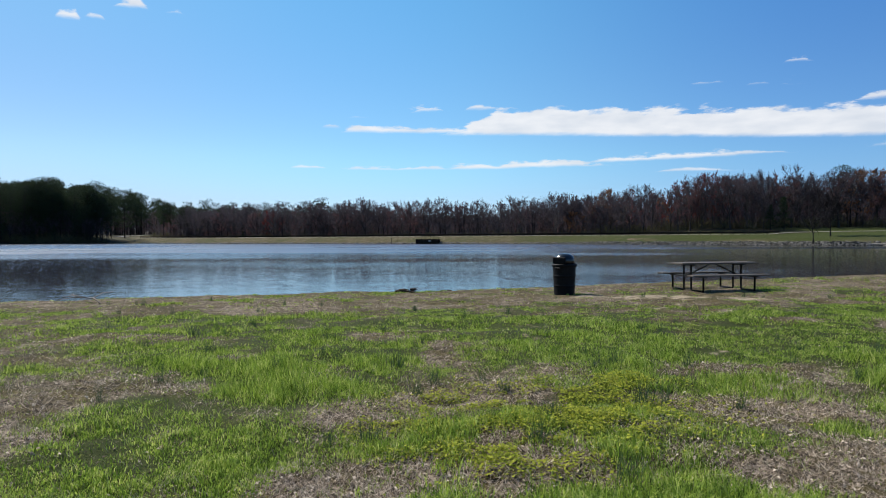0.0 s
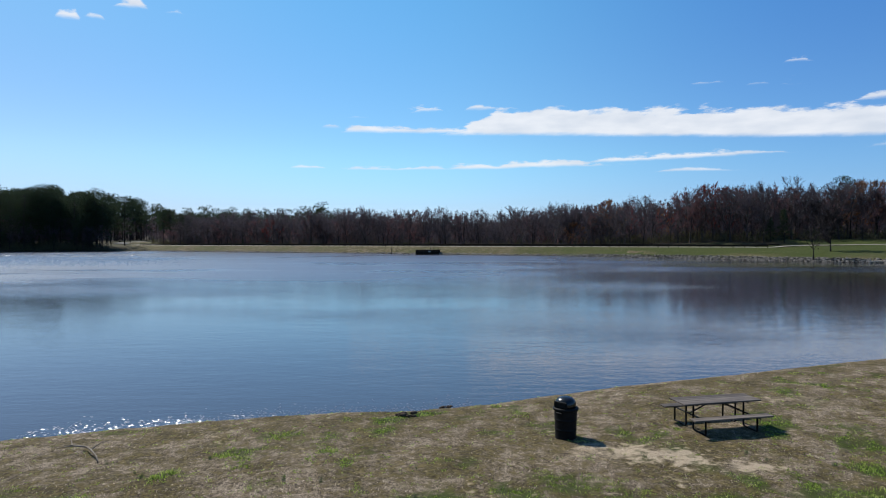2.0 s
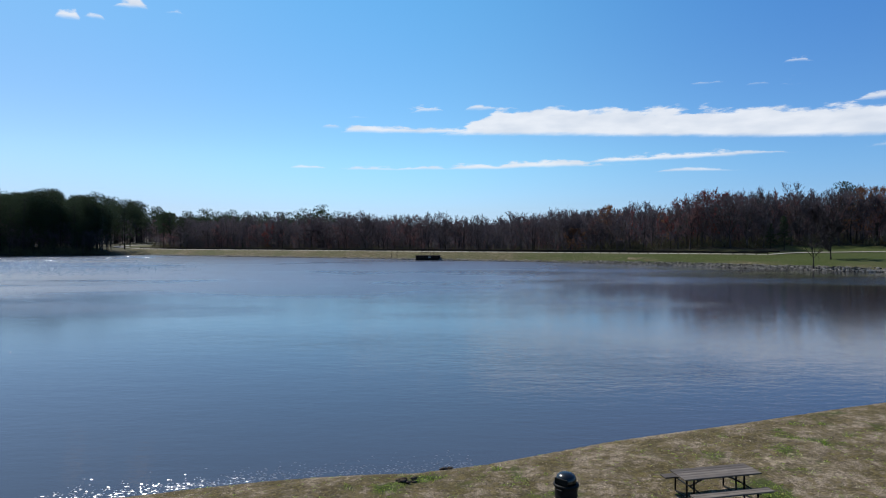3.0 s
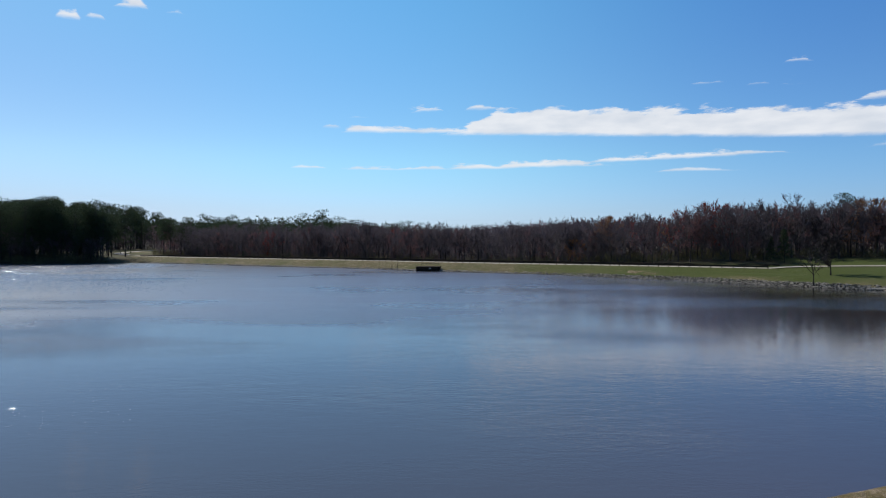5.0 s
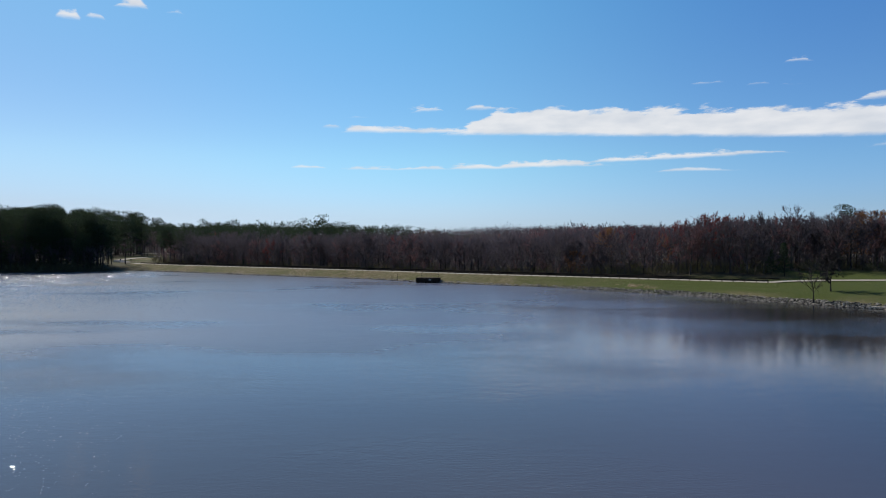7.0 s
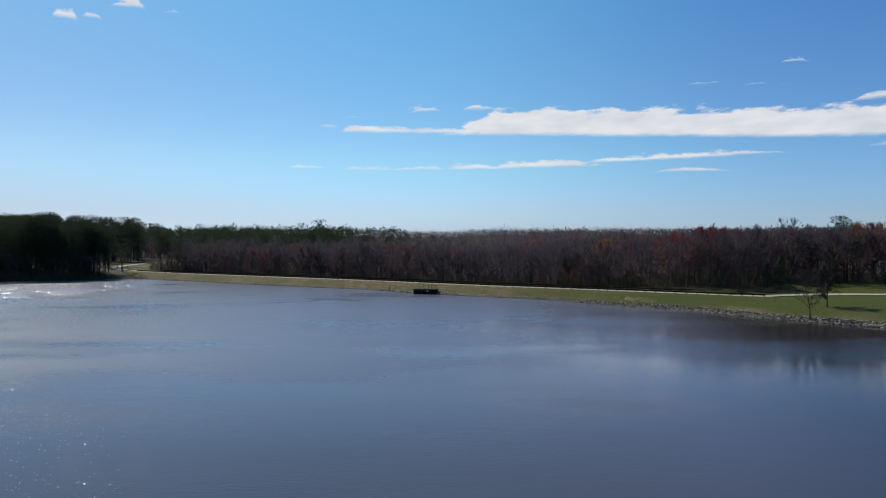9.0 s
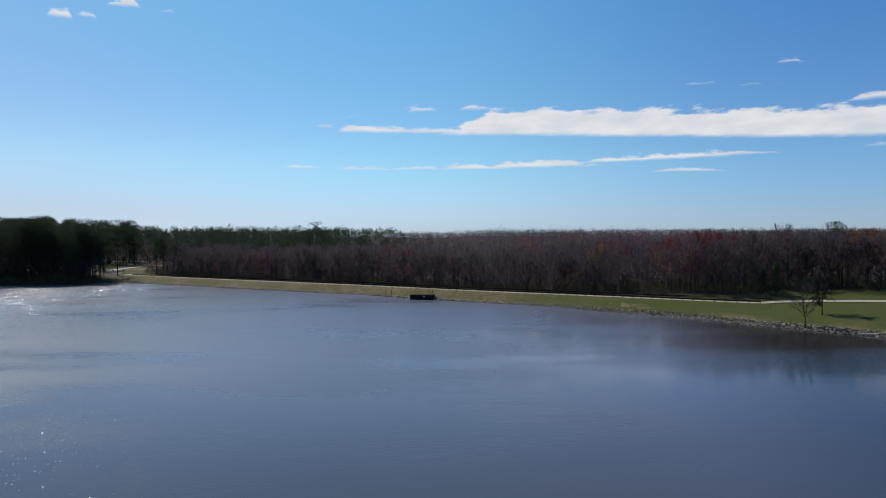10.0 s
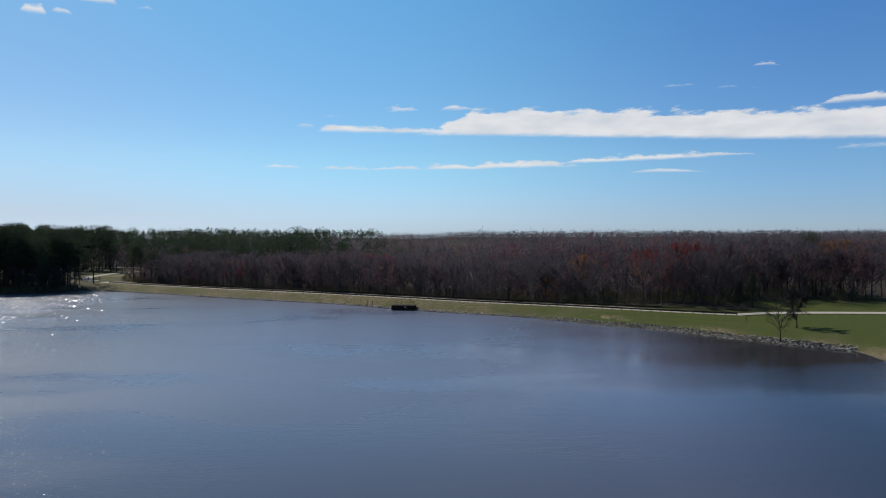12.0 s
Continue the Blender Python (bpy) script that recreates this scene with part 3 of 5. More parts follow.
def ground():
    def stretch(fine_lo, fine_hi, fine, mid_lo, mid_hi, midstep, far_lo, far_hi):
        a = [np.arange(fine_lo, fine_hi, fine)]
        lo, hi, s = fine_lo, fine_hi, fine
        left, right = [], []
        while lo > far_lo:
            s = min(s * 1.1, midstep) if lo > mid_lo else s * 1.22
            lo -= s
            left.append(lo)
        s = fine
        while hi < far_hi:
            right.append(hi)
            s = min(s * 1.1, midstep) if hi < mid_hi else s * 1.22
            hi += s
        return np.concatenate([np.array(left[::-1]), a[0], np.array(right)])
    xs = stretch(-13, 16, 0.25, -250, 200, 4.5, -4500, 4500)
    ys = stretch(1.5, 30, 0.25, -60, 380, 4.0, -3500, 4800)
    gx, gy = np.meshgrid(xs, ys)
    x, y = gx.ravel(), gy.ravel()
    d = shore_distance(x, y)
    z = ground_z(x, y, d)
    nx, ny = len(xs), len(ys)
    i = (np.arange(ny - 1)[:, None] * nx + np.arange(nx - 1)[None]).ravel()
    f = np.concatenate([np.stack([i, i + 1, i + nx + 1], 1), np.stack([i, i + nx + 1, i + nx], 1)])
    me = tri_mesh("ground", np.stack([x, y, z], 1), f, [TURF], smooth=True)
    lush, sand = lushness(x, y, d)
    far = ss(y, 60, 100)
    lush = lush * (1 - far) + far * ((0.60 + 0.34 * ss(x, 40, 95)) * (0.5 + 0.5 * ss(d, 2, 11)) + 0.9 * (fbm(x * 0.09, y * 0.09, 72, 3) - 0.5))
    sand = sand * (1 - far)
    over = y - crest_y(x)
    litter = np.maximum(np.maximum(ss(over, 6, 12) * (1 - ss(x, 98, 112)), ss(over, 22, 32)), ss(-x, 158, 170) * ss(y, 150, 200))
    clear = np.exp(-((x + 180) / 28) ** 2 - ((y - 395) / 65) ** 2)
    litter = np.clip(litter - 1.3 * clear, 0, 1)
    for n, v in (("lush", lush), ("sand", sand), ("litter", litter)):
        a = me.attributes.new(n, "FLOAT", "POINT")
        a.data.foreach_set("value", v.astype(np.float32))
    return tagged(new("ground", me), "patchy green and brown lawn sloping gently to the lake", "ground", kind="structure")


ground()


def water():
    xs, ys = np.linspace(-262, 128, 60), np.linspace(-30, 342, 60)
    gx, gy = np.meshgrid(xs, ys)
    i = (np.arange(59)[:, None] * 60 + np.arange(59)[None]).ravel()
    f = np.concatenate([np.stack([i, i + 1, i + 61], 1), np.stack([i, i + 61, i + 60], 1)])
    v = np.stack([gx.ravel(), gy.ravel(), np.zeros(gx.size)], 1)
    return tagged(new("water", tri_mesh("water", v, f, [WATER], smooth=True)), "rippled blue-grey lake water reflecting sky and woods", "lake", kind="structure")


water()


def wavelets():
    """Steep little waves added on the far left and by the near shore, tilted to glint at the camera."""
    rng = np.random.RandomState(17)
    n = 145000
    y = 22 * (300 / 22) ** rng.uniform(0, 1, n) ** 0.8
    lat = 0.80 - 0.42 * rng.uniform(0, 1, n) ** 1.6
    x = -y * lat
    nz = fbm(x * 0.02, y * 0.035, 61, 3)
    keep = rng.uniform(0, 1, n) < (0.022 + 0.978 * ss(y, 105, 200)) * ss(nz, 0.34, 0.6) * ss(lat, 0.36, 0.62)
    x, y = x[keep], y[keep]
    ok = shore_distance(x, y) < -0.12
    x, y = x[ok], y[ok]
    nx = rng.uniform(-12.5, 1.0, 900)
    ny = np.interp(nx, NEAR_S[:, 0], NEAR_S[:, 1]) + 0.08 + np.abs(rng.normal(0, 0.55, 900)) * (0.5 + fbm(nx * 1.2, nx * 0, 8, 2))
    m = len(x)
    x, y = np.r_[x, nx], np.r_[y, ny]
    n = len(x)
    # tilt and turn fitted to mirror the sun into the camera
    tilt, turn = np.radians(rng.normal(0, 1, n) * (2.6 + 1.6 * ss(y, 150, 270)) + 14.5 + 3.5 * ss(y, 130, 270)), np.radians(rng.normal(-87, 11, n))
    far = np.clip(y / 100, 0.12, 3.0)
    w, d = rng.uniform(0.10, 0.27, n) * far, rng.uniform(0.06, 0.15, n) * np.maximum(far, 0.3)
    turn[m:] -= radians(16)
    tilt[m:] += radians(6.5)
    w[m:], d[m:] = rng.uniform(0.035, 0.11, n - m), rng.uniform(0.01, 0.026, n - m)
    down = np.stack([np.cos(turn), np.sin(turn), np.zeros(n)], 1)
    side = np.stack([-np.sin(turn), np.cos(turn), np.zeros(n)], 1)
    c = np.stack([x, y, np.full(n, 0.003)], 1)
    crest = c - down * (d * np.cos(tilt))[:, None] + np.array([0, 0, 1.0]) * (d * np.sin(tilt))[:, None]
    back = c - down * (d * 2.6)[:, None]
    v = np.stack([c - side * (w * 0.5)[:, None], c + side * (w * 0.5)[:, None], crest + side * (w * 0.28)[:, None], crest - side * (w * 0.28)[:, None], back], 1).reshape(-1, 3)
    k = np.arange(n)[:, None] * 5
    f = np.concatenate([k + [0, 1, 2], k + [0, 2, 3], k + [3, 2, 4]])
    tagged(new("wavelets", tri_mesh("wavelets", v, f, [GLINT])), "small steep wavelets on the lake, turned to glint sunlight at the camera", "waves", kind="stuff")


wavelets()


def sheet(name, lines, mat, label, category, smooth=True):
    """A sheet over lines of equally many points."""
    g = np.array(lines, float)
    k, n = g.shape[:2]
    i = (np.arange(k - 1)[:, None] * n + np.arange(n - 1)[None]).ravel()
    f = np.concatenate([np.stack([i, i + n, i + n + 1], 1), np.stack([i, i + n + 1, i + 1], 1)])
    me = tri_mesh(name, g.reshape(-1, 3), f, [mat], smooth=smooth)
    return tagged(new(name, me), label, category, kind="structure"), me


def dam():
    n = 260
    crest = smooth_line(CREST[:10], n)
    tang = np.gradient(crest, axis=0)
    nrm = np.stack([tang[:, 1], -tang[:, 0]], 1)
    nrm /= np.linalg.norm(nrm, axis=1)[:, None]  # towards the lake
    shore = smooth_line(DAM_SHORE[::-1], 600)
    toe = np.empty_like(crest)
    for k in range(n):
        v = shore - crest[k]
        along = v @ (tang[k] / np.linalg.norm(tang[k]))
        toe[k] = shore[np.argmin(np.abs(along) + 0.02 * np.linalg.norm(v, axis=1))]
    zc = crest_z(crest[:, 0])
    lines = []
    wob = 0.12 * (fbm(np.arange(n) * 0.3, 0.0, 5) - 0.5)
    for u, h in ((-0.25, -0.22), (0.0, 0.0), (0.15, 0.16), (0.4, 0.46), (0.7, 0.78), (0.9, 0.96)):
        p = toe * (1 - u) + (crest + nrm * 0.9) * u
        lines.append(np.c_[p, h * zc + wob * (0.2 < u < 0.8)])
    lines.append(np.c_[crest + nrm * 0.9, zc])
    for o, dz in ((0.0, 0.02), (-3.8, 0.05), (-7.8, 0.0), (-9.0, -0.12), (-12.5, -1.5), (-16, -3.2)):
        lines.append(np.c_[crest + nrm * o, zc + dz])
    ob, me = sheet("dam_embankment", lines[::-1], TURF, "long low earth dam with a mown grass slope", "dam")
    cnt = len(me.vertices)
    gx = np.empty(cnt * 3, np.float32)
    me.vertices.foreach_get("co", gx)
    gx = gx[0::3]
    for nme, v in (("lush", 0.48 + 0.34 * ss(gx, 5, 80)), ("sand", 0.0 * gx), ("litter", 0.0 * gx)):
        a = me.attributes.new(nme, "FLOAT", "POINT")
        a.data.foreach_set("value", v.astype(np.float32))
    # gravel road over the crest and on over the right bank
    line = smooth_line(CREST[1:], 320)
    tg = np.gradient(line, axis=0)
    nn = np.stack([tg[:, 1], -tg[:, 0]], 1)
    nn /= np.linalg.norm(nn, axis=1)[:, None]
    rows = []
    for o, up in ((0.1, 0.0), (-0.4, 0.06), (-3.8, 0.1), (-7.2, 0.06), (-7.7, 0.0)):
        past = ss(line[:, 0], 88, 97)
        p = line + nn * o * (1 - 0.42 * past)[:, None]
        mid = line - nn * 2.2
        zz = (crest_z(line[:, 0]) + 0.03) * (1 - past) + past * (ground_z(mid[:, 0], mid[:, 1]) + 0.12)
        rows.append(np.c_[p, zz + up])
    sheet("road", rows[::-1], GRAVEL, "pale gravel road along the top of the dam", "road")


dam()


def left_road():
    line = smooth_line([(-174, 334.5), (-184, 346), (-190, 362), (-189, 385), (-180, 405), (-186, 430), (-215, 446), (-250, 452)], 80)
    tg = np.gradient(line, axis=0)
    nn = np.stack([tg[:, 1], -tg[:, 0]], 1)
    nn /= np.linalg.norm(nn, axis=1)[:, None]
    rows = []
    for o in (2.6, 1.3, 0, -1.3, -2.6):
        p = line + nn * o
        rows.append(np.c_[p, np.maximum(ground_z(p[:, 0], p[:, 1]), ground_z(line[:, 0], line[:, 1])) + 0.14])
    sheet("road_bend", rows[::-1], GRAVEL, "pale gravel road bending away between the pines", "road")


left_road()

# ---- guard rails, outlet, riprap ----


def guard_rails():
    line = smooth_line(CREST[1:10], 2000)
    s = np.r_[0, np.cumsum(np.linalg.norm(np.diff(line, axis=0), axis=1))]
    tg = np.gradient(line, axis=0)
    nn = np.stack([tg[:, 1], -tg[:, 0]], 1)
    nn /= np.linalg.norm(nn, axis=1)[:, None]
    pm = bpy.data.meshes.new("post")
    b = bar(0.22, 0.22, 1.0, 0.02, pose(0, 0, 0.30))
    b.to_mesh(pm)
    b.free()
    pm.materials.append(TIMBER)
    rm = bpy.data.meshes.new("rail")
    b = bar(3.02, 0.16, 0.48, 0.02)
    b.to_mesh(rm)
    b.free()
    rm.materials.append(TIMBER)
    for off, lo, hi, words in ((0.25, 14, s[-1], "lakeside"), (-7.4, 26, s[-1] + 3, "woodland side")):
        th = empty("guardrail", pose(0, 0, 0), "dark weathered timber guardrail on the %s of the dam road" % words, "guardrail", "dam guardrails")
        pts = []
        for k in np.arange(lo, hi, 3.0):
            x, y = (np.interp(min(k, s[-1]), s, line[:, i]) + off * np.interp(min(k, s[-1]), s, nn[:, i]) for i in (0, 1))
            if k > s[-1]:
                t_ = tg[-1] / np.linalg.norm(tg[-1])
                x, y = x + t_[0] * (k - s[-1]), y + t_[1] * (k - s[-1])
            pts.append((x, y, float(crest_z(x))))
        side = -1 if off > 0 else 1
        for a in pts:
            o = new("post", pm)
            o.parent = th
            o.matrix_basis = pose(*a, 0, 0, 0)
        for a, c in zip(pts, pts[1:]):
            ang = math.degrees(math.atan2(c[1] - a[1], c[0] - a[0]))
            dx, dy = -math.sin(radians(ang)) * 0.17 * -side, math.cos(radians(ang)) * 0.17 * -side
            o = new("rail", rm)
            o.parent = th
            o.matrix_basis = pose((a[0] + c[0]) / 2 - dx, (a[1] + c[1]) / 2 - dy, (a[2] + c[2]) / 2 + 0.60, 0, -math.degrees(math.atan2(c[2] - a[2], 3.0)), ang)


guard_rails()


def outlet():
    ang = math.degrees(math.atan2(208.5 - 231, 11 - -22))
    th = empty("outlet_structure", pose(-5.6, 217.6, -0.6, 0, 0, ang * 0.35), "dark boarded outlet box of the dam with a railing on top", "outlet")
    part("body", bar(8.2, 3.0, 2.2, 0.03, pose(0, 1.6, 1.1)), DARK, th)
    part("roof_slab", bar(8.6, 3.5, 0.18, 0.03, pose(0, 1.6, 2.3)), TIMBER, th, "dark timber deck edge")
    for k in range(7):
        part("board", bar(8.3, 0.10, 0.24, 0.015, pose(0, 0.04, 0.55 + 0.26 * k)), TIMBER, th)
    for x in (-4.1, -1.4, 1.4, 4.1):
        part("pier", bar(0.28, 0.34, 2.6, 0.02, pose(x, -0.1, 1.0)), TIMBER, th)
    part("gauge_plate", bar(0.9, 0.03, 0.5, 0.005, pose(0.9, -0.12, 1.75)), CONCRETE, th, "pale plain plate")
    for x in (-2.6, -0.9, 0.8, 1.9, 3.6):
        part("railing_post", bar(0.09, 0.09, 2.4, 0.01, pose(x, 1.6, 3.5)), STEEL, th)
    for z in (3.4, 4.6):
        part("railing_bar", bar(6.3, 0.07, 0.07, 0.01, pose(0.5, 1.6, z)), STEEL, th)
    for x, y, h in ((-17.2, 228.2, 1.9), (-19.4, 230.0, 1.6)):
        p = part("marker_post", bar(0.14, 0.14, h + 0.9, 0.01, pose(0, 0, h / 2 - 0.2)), TIMBER)
        p.matrix_basis = pose(x, y, 0.5)
        tagged(p, "thin dark wooden marker post on the dam slope", "post", "marker posts")


outlet()


def road_signs():
    for x, y in ((-180.5, 341.0), (-175.0, 341.5)):
        z = float(max(ground_z(x, y), crest_z(x) - 0.3))
        th = empty("road_sign", pose(x, y, z - 0.1, 0, 0, 12), "small dark sign on a post beside the road bend", "sign", "road signs")
        part("post", bar(0.12, 0.12, 1.7, 0.01, pose(0, 0, 0.75)), TIMBER, th)
        part("plate", bar(0.75, 0.04, 0.55, 0.01, pose(0, -0.09, 1.35)), STEEL, th)


road_signs()


def rock_arrays(rng):
    bm = bmesh.new()
    bmesh.ops.create_icosphere(bm, subdivisions=1, radius=1.0)
    for v in bm.verts:
        v.co *= rng.uniform(0.72, 1.15)
    v = np.array([list(q.co) for q in bm.verts])
    f = np.array([[w.index for w in q.verts] for q in bm.faces])
    bm.free()
    return v, f


def riprap():
    rng = random.Random(4)
    kinds = [rock_arrays(rng) for _ in range(6)]
    line = smooth_line(DAM_SHORE[::-1], 900)
    line = line[line[:, 0] > -158]
    g = Geo()
    n = len(line)
    for k in range(n):
        x0, y0 = line[k]
        wide = 3.2 + 0.8 * float(ss(x0, 20, 75))
        dense = 7 + int(4 * float(ss(x0, 10, 70)))
        for _ in range(dense):
            v, f = kinds[rng.randrange(6)]
            u = rng.random() ** 1.3
            sz = rng.uniform(0.10, 0.29) * (1.75 - 0.6 * float(ss(x0, 0, 55)))
            j = rng.uniform(-0.4, 0.4)
            px, py = x0 + j + 0.45 * u * wide - 0.1, y0 + j * 0.5 + u * wide
            m = np.array(Euler((rng.uniform(0, 6), rng.uniform(0, 6), rng.uniform(0, 6))).to_matrix()) * sz
            g.add(v @ m.T * np.array([1.2, 1.0, 0.75]) + (px, py, -0.02 + 0.22 * u * wide), f)
    v, f, m = g.arrays()
    tagged(new("riprap_stones", tri_mesh("riprap_stones", v, f, [STONE])), "pale grey broken stones along the dam's waterline", "stones", kind="stuff")


riprap()

# ---- trees ----


def unit(v):
    v = np.asarray(v, float)
    return v / (np.linalg.norm(v) + 1e-9)


def bare_tree(seed, h, limbs=7, subs=6, kids=5, twigs=5, wide=0.30, fork=0.26, centre=0.62, sides=5, twig_w=0.06, radius=0.014, lean=0.02):
    """A leafless tree that forks into rising limbs under a rounded crown of fine twigs: (wood, twigs), each a Geo."""
    rng = np.random.RandomState(seed)
    wood, fine = Geo(), Geo()
    k = 7
    tt = np.linspace(0, 1, k)
    off = np.cumsum(rng.normal(0, 0.014 * h, (k, 2)), axis=0) * tt[:, None] + tt[:, None] * h * lean * rng.normal(size=2)
    trunk = np.c_[off, tt * h * 0.66 - 0.3 * (tt == 0)]
    rad = h * radius * (1 - 0.88 * tt ** 0.8)
    rad[0] *= 1.4
    if sides > 2:
        wood.tube(trunk, rad, sides)
    else:
        wood.tube(trunk[[0, 3, 6]], rad[[0, 3, 6]], 3)
    size = np.array([wide, wide, 1.0 - centre]) * h * rng.uniform(0.9, 1.1, 3)
    mid_c = np.array([off[4][0], off[4][1], centre * h])

    def room(p, d):
        """How far the crown reaches from p in the direction d."""
        p, d = (p - mid_c) / size, d / size
        a, b, c = d @ d, p @ d, p @ p - 1
        disc = b * b - a * c
        return max(0.04 * h, (-b + math.sqrt(disc)) / a) if disc > 0 else 0.12 * h
    P, Q, W = [], [], []
    stems = []
    for i in range(limbs):
        t = fork + (0.95 - fork) * ((i + rng.uniform(0, 0.6)) / limbs) ** 1.15
        base = np.array([np.interp(t, tt, trunk[:, c]) for c in range(3)])
        a = i * 2.4 + rng.uniform(-0.6, 0.6)
        e = radians(rng.uniform(30, 58) + 16 * t * t)
        d = np.array([math.cos(a) * math.cos(e), math.sin(a) * math.cos(e), math.sin(e)])
        ln = min(room(base, d) * rng.uniform(0.72, 1.0), 0.55 * h)
        pts = [base]
        for _ in range(4):
            d = unit(d + rng.normal(0, 0.17, 3) + (0, 0, 0.09))
            pts.append(pts[-1] + d * ln / 4)
        stems.append((np.array(pts), d, ln, h * radius * (1 - 0.75 * t) * rng.uniform(0.45, 0.7)))
    top = unit(np.array([rng.normal(0, 0.2), rng.normal(0, 0.2), 1.0]))
    stems.append((trunk[-1] + np.linspace(0, 1, 5)[:, None] * top * h * 0.2, top, h * 0.3, h * radius * 0.16))
    for pts, d, ln, r0 in stems:
        if sides > 2:
            wood.tube(pts, r0 * np.array([1, 0.8, 0.6, 0.42, 0.2]), max(3, sides - 1))
        else:
            P.append(pts[0]), Q.append(pts[4]), W.append(twig_w * 2.2)
        for j in range(subs):
            u = 0.22 + 0.78 * (j + rng.uniform(0, 0.8)) / subs
            b = np.array([np.interp(u * 4, range(5), pts[:, c]) for c in range(3)])
            out = unit(b - mid_c + rng.normal(0, 0.02 * h, 3))
            d2 = unit(d * 0.5 + out * 0.5 + rng.normal(0, 0.45, 3) + (0, 0, 0.25))
            l2 = min(ln * rng.uniform(0.35, 0.6) * (1.2 - 0.55 * u), room(b, d2) * 1.05)
            m2 = b + d2 * l2 * 0.5 + rng.normal(0, 0.05 * l2, 3)
            end = m2 + unit(d2 + (0, 0, 0.25)) * l2 * 0.5
            if sides > 3:
                wood.tube([b, m2, end], r0 * np.array([0.42, 0.28, 0.1]) + 0.006, 3)
            else:
                P.append(b), Q.append(end), W.append(twig_w * 1.4)
            for _ in range(kids):
                w = rng.uniform(0.12, 1)
                s0 = b + (m2 - b) * w * 2 if w < 0.5 else m2 + (end - m2) * (w - 0.5) * 2
                d3 = unit(d2 * 0.6 + out * 0.3 + rng.normal(0, 0.5, 3) + (0, 0, 0.25))
                l3 = max(0.03 * h, l2 * rng.uniform(0.25, 0.5))
                s1 = s0 + d3 * l3
                P.append(s0), Q.append(s1), W.append(twig_w * 0.9)
                us = rng.uniform(0.1, 1, (twigs, 1))
                dd = d3 * 0.7 + rng.normal(0, 0.5, (twigs, 3)) + (0, 0, 0.3)
                dd /= np.linalg.norm(dd, axis=1)[:, None]
                p = s0 + (s1 - s0) * us
                P.extend(p), Q.extend(p + dd * h * rng.uniform(0.028, 0.07, (twigs, 1))), W.extend([twig_w] * twigs)
    np.random.seed(seed)
    fine.slivers(P, Q, np.array(W))
    return wood, fine


def pine_tree(seed, h, crown=0.5, clumps=34, per=42, leaf=0.42, wide=0.15, cone=0.0, sides=5):
    """A pine with cushions of needles on whorled limbs; rounded at the top, or conical."""
    rng = np.random.RandomState(seed)
    wood, fine = Geo(), Geo()
    tt = np.linspace(0, 1, 6)
    trunk = np.c_[np.cumsum(rng.normal(0, 0.007 * h, (6, 2)), axis=0) * tt[:, None], tt * h * 0.93 - 0.3 * (tt == 0)]
    wood.tube(trunk, h * 0.011 * (1 - 0.85 * tt) + 0.02, sides)
    P, Q = [], []
    for i in range(clumps):
        s = ((i + rng.uniform(0, 1)) / clumps) ** 0.85
        t = 1 - crown + crown * s
        shape = (1 - s) ** 0.8 + 0.06 if cone else 0.25 + 0.85 * math.sqrt(max(0.0, 1 - (1.15 * s - 0.35) ** 2)) * (1 - 0.35 * s)
        reach = h * wide * shape * rng.uniform(0.4, 1.1)
        a = i * 2.4 + rng.uniform(-0.6, 0.6)
        b = np.array([np.interp(t, tt, trunk[:, c]) for c in range(3)])
        c = b + (math.cos(a) * reach, math.sin(a) * reach, reach * rng.uniform(-0.1, 0.35))
        if sides > 3:
            wood.tube([b, (b + c) / 2 + (0, 0, -0.04 * reach), c], [0.07, 0.05, 0.025], 3)
        rr = h * rng.uniform(0.035, 0.07) * (1.15 if not cone else 0.8)
        dirs = rng.normal(size=(per, 3))
        dirs[:, 2] = np.abs(dirs[:, 2]) - 0.35
        dirs /= np.linalg.norm(dirs, axis=1)[:, None]
        p = c + dirs * rr * np.array([1.25, 1.25, 0.75]) * rng.uniform(0.5, 1.0, (per, 1)) ** 0.6
        P.extend(p)
        Q.extend(p + (dirs * 0.5 + rng.normal(0, 0.55, (per, 3)) + (0, 0, 0.15)) * leaf)
    np.random.seed(seed)
    fine.slivers(P, Q, leaf * 0.8)
    return wood, fine


def far_tree(seed, h, n, size, w, wide=0.27, centre=0.6):
    """A tree far off: a short trunk and an uneven dome of twigs or needles."""
    rng = np.random.RandomState(seed)
    wood, fine = Geo(), Geo()
    wood.tube([(0, 0, -0.3), (0, 0, h * 0.7)], [h * 0.012, h * 0.005], 3)
    d = rng.normal(size=(n, 3))
    d[:, 2] = np.abs(d[:, 2]) * 1.3 - 0.45
    d /= np.linalg.norm(d, axis=1)[:, None]
    bumps = 1 + 0.16 * np.sin(d[:, 0] * 5 + seed) * np.cos(d[:, 1] * 6 + 2 * seed)
    p = np.array([0, 0, centre * h]) + d * np.array([wide, wide, 0.96 - centre]) * h * (rng.uniform(0.35, 1.0, n) ** 0.45 * bumps)[:, None]
    q = p + (d * 0.5 + rng.normal(0, 0.6, (n, 3)) + (0, 0, 0.12)) * size
    np.random.seed(seed)
    fine.slivers(p, q, w)
    return wood, fine


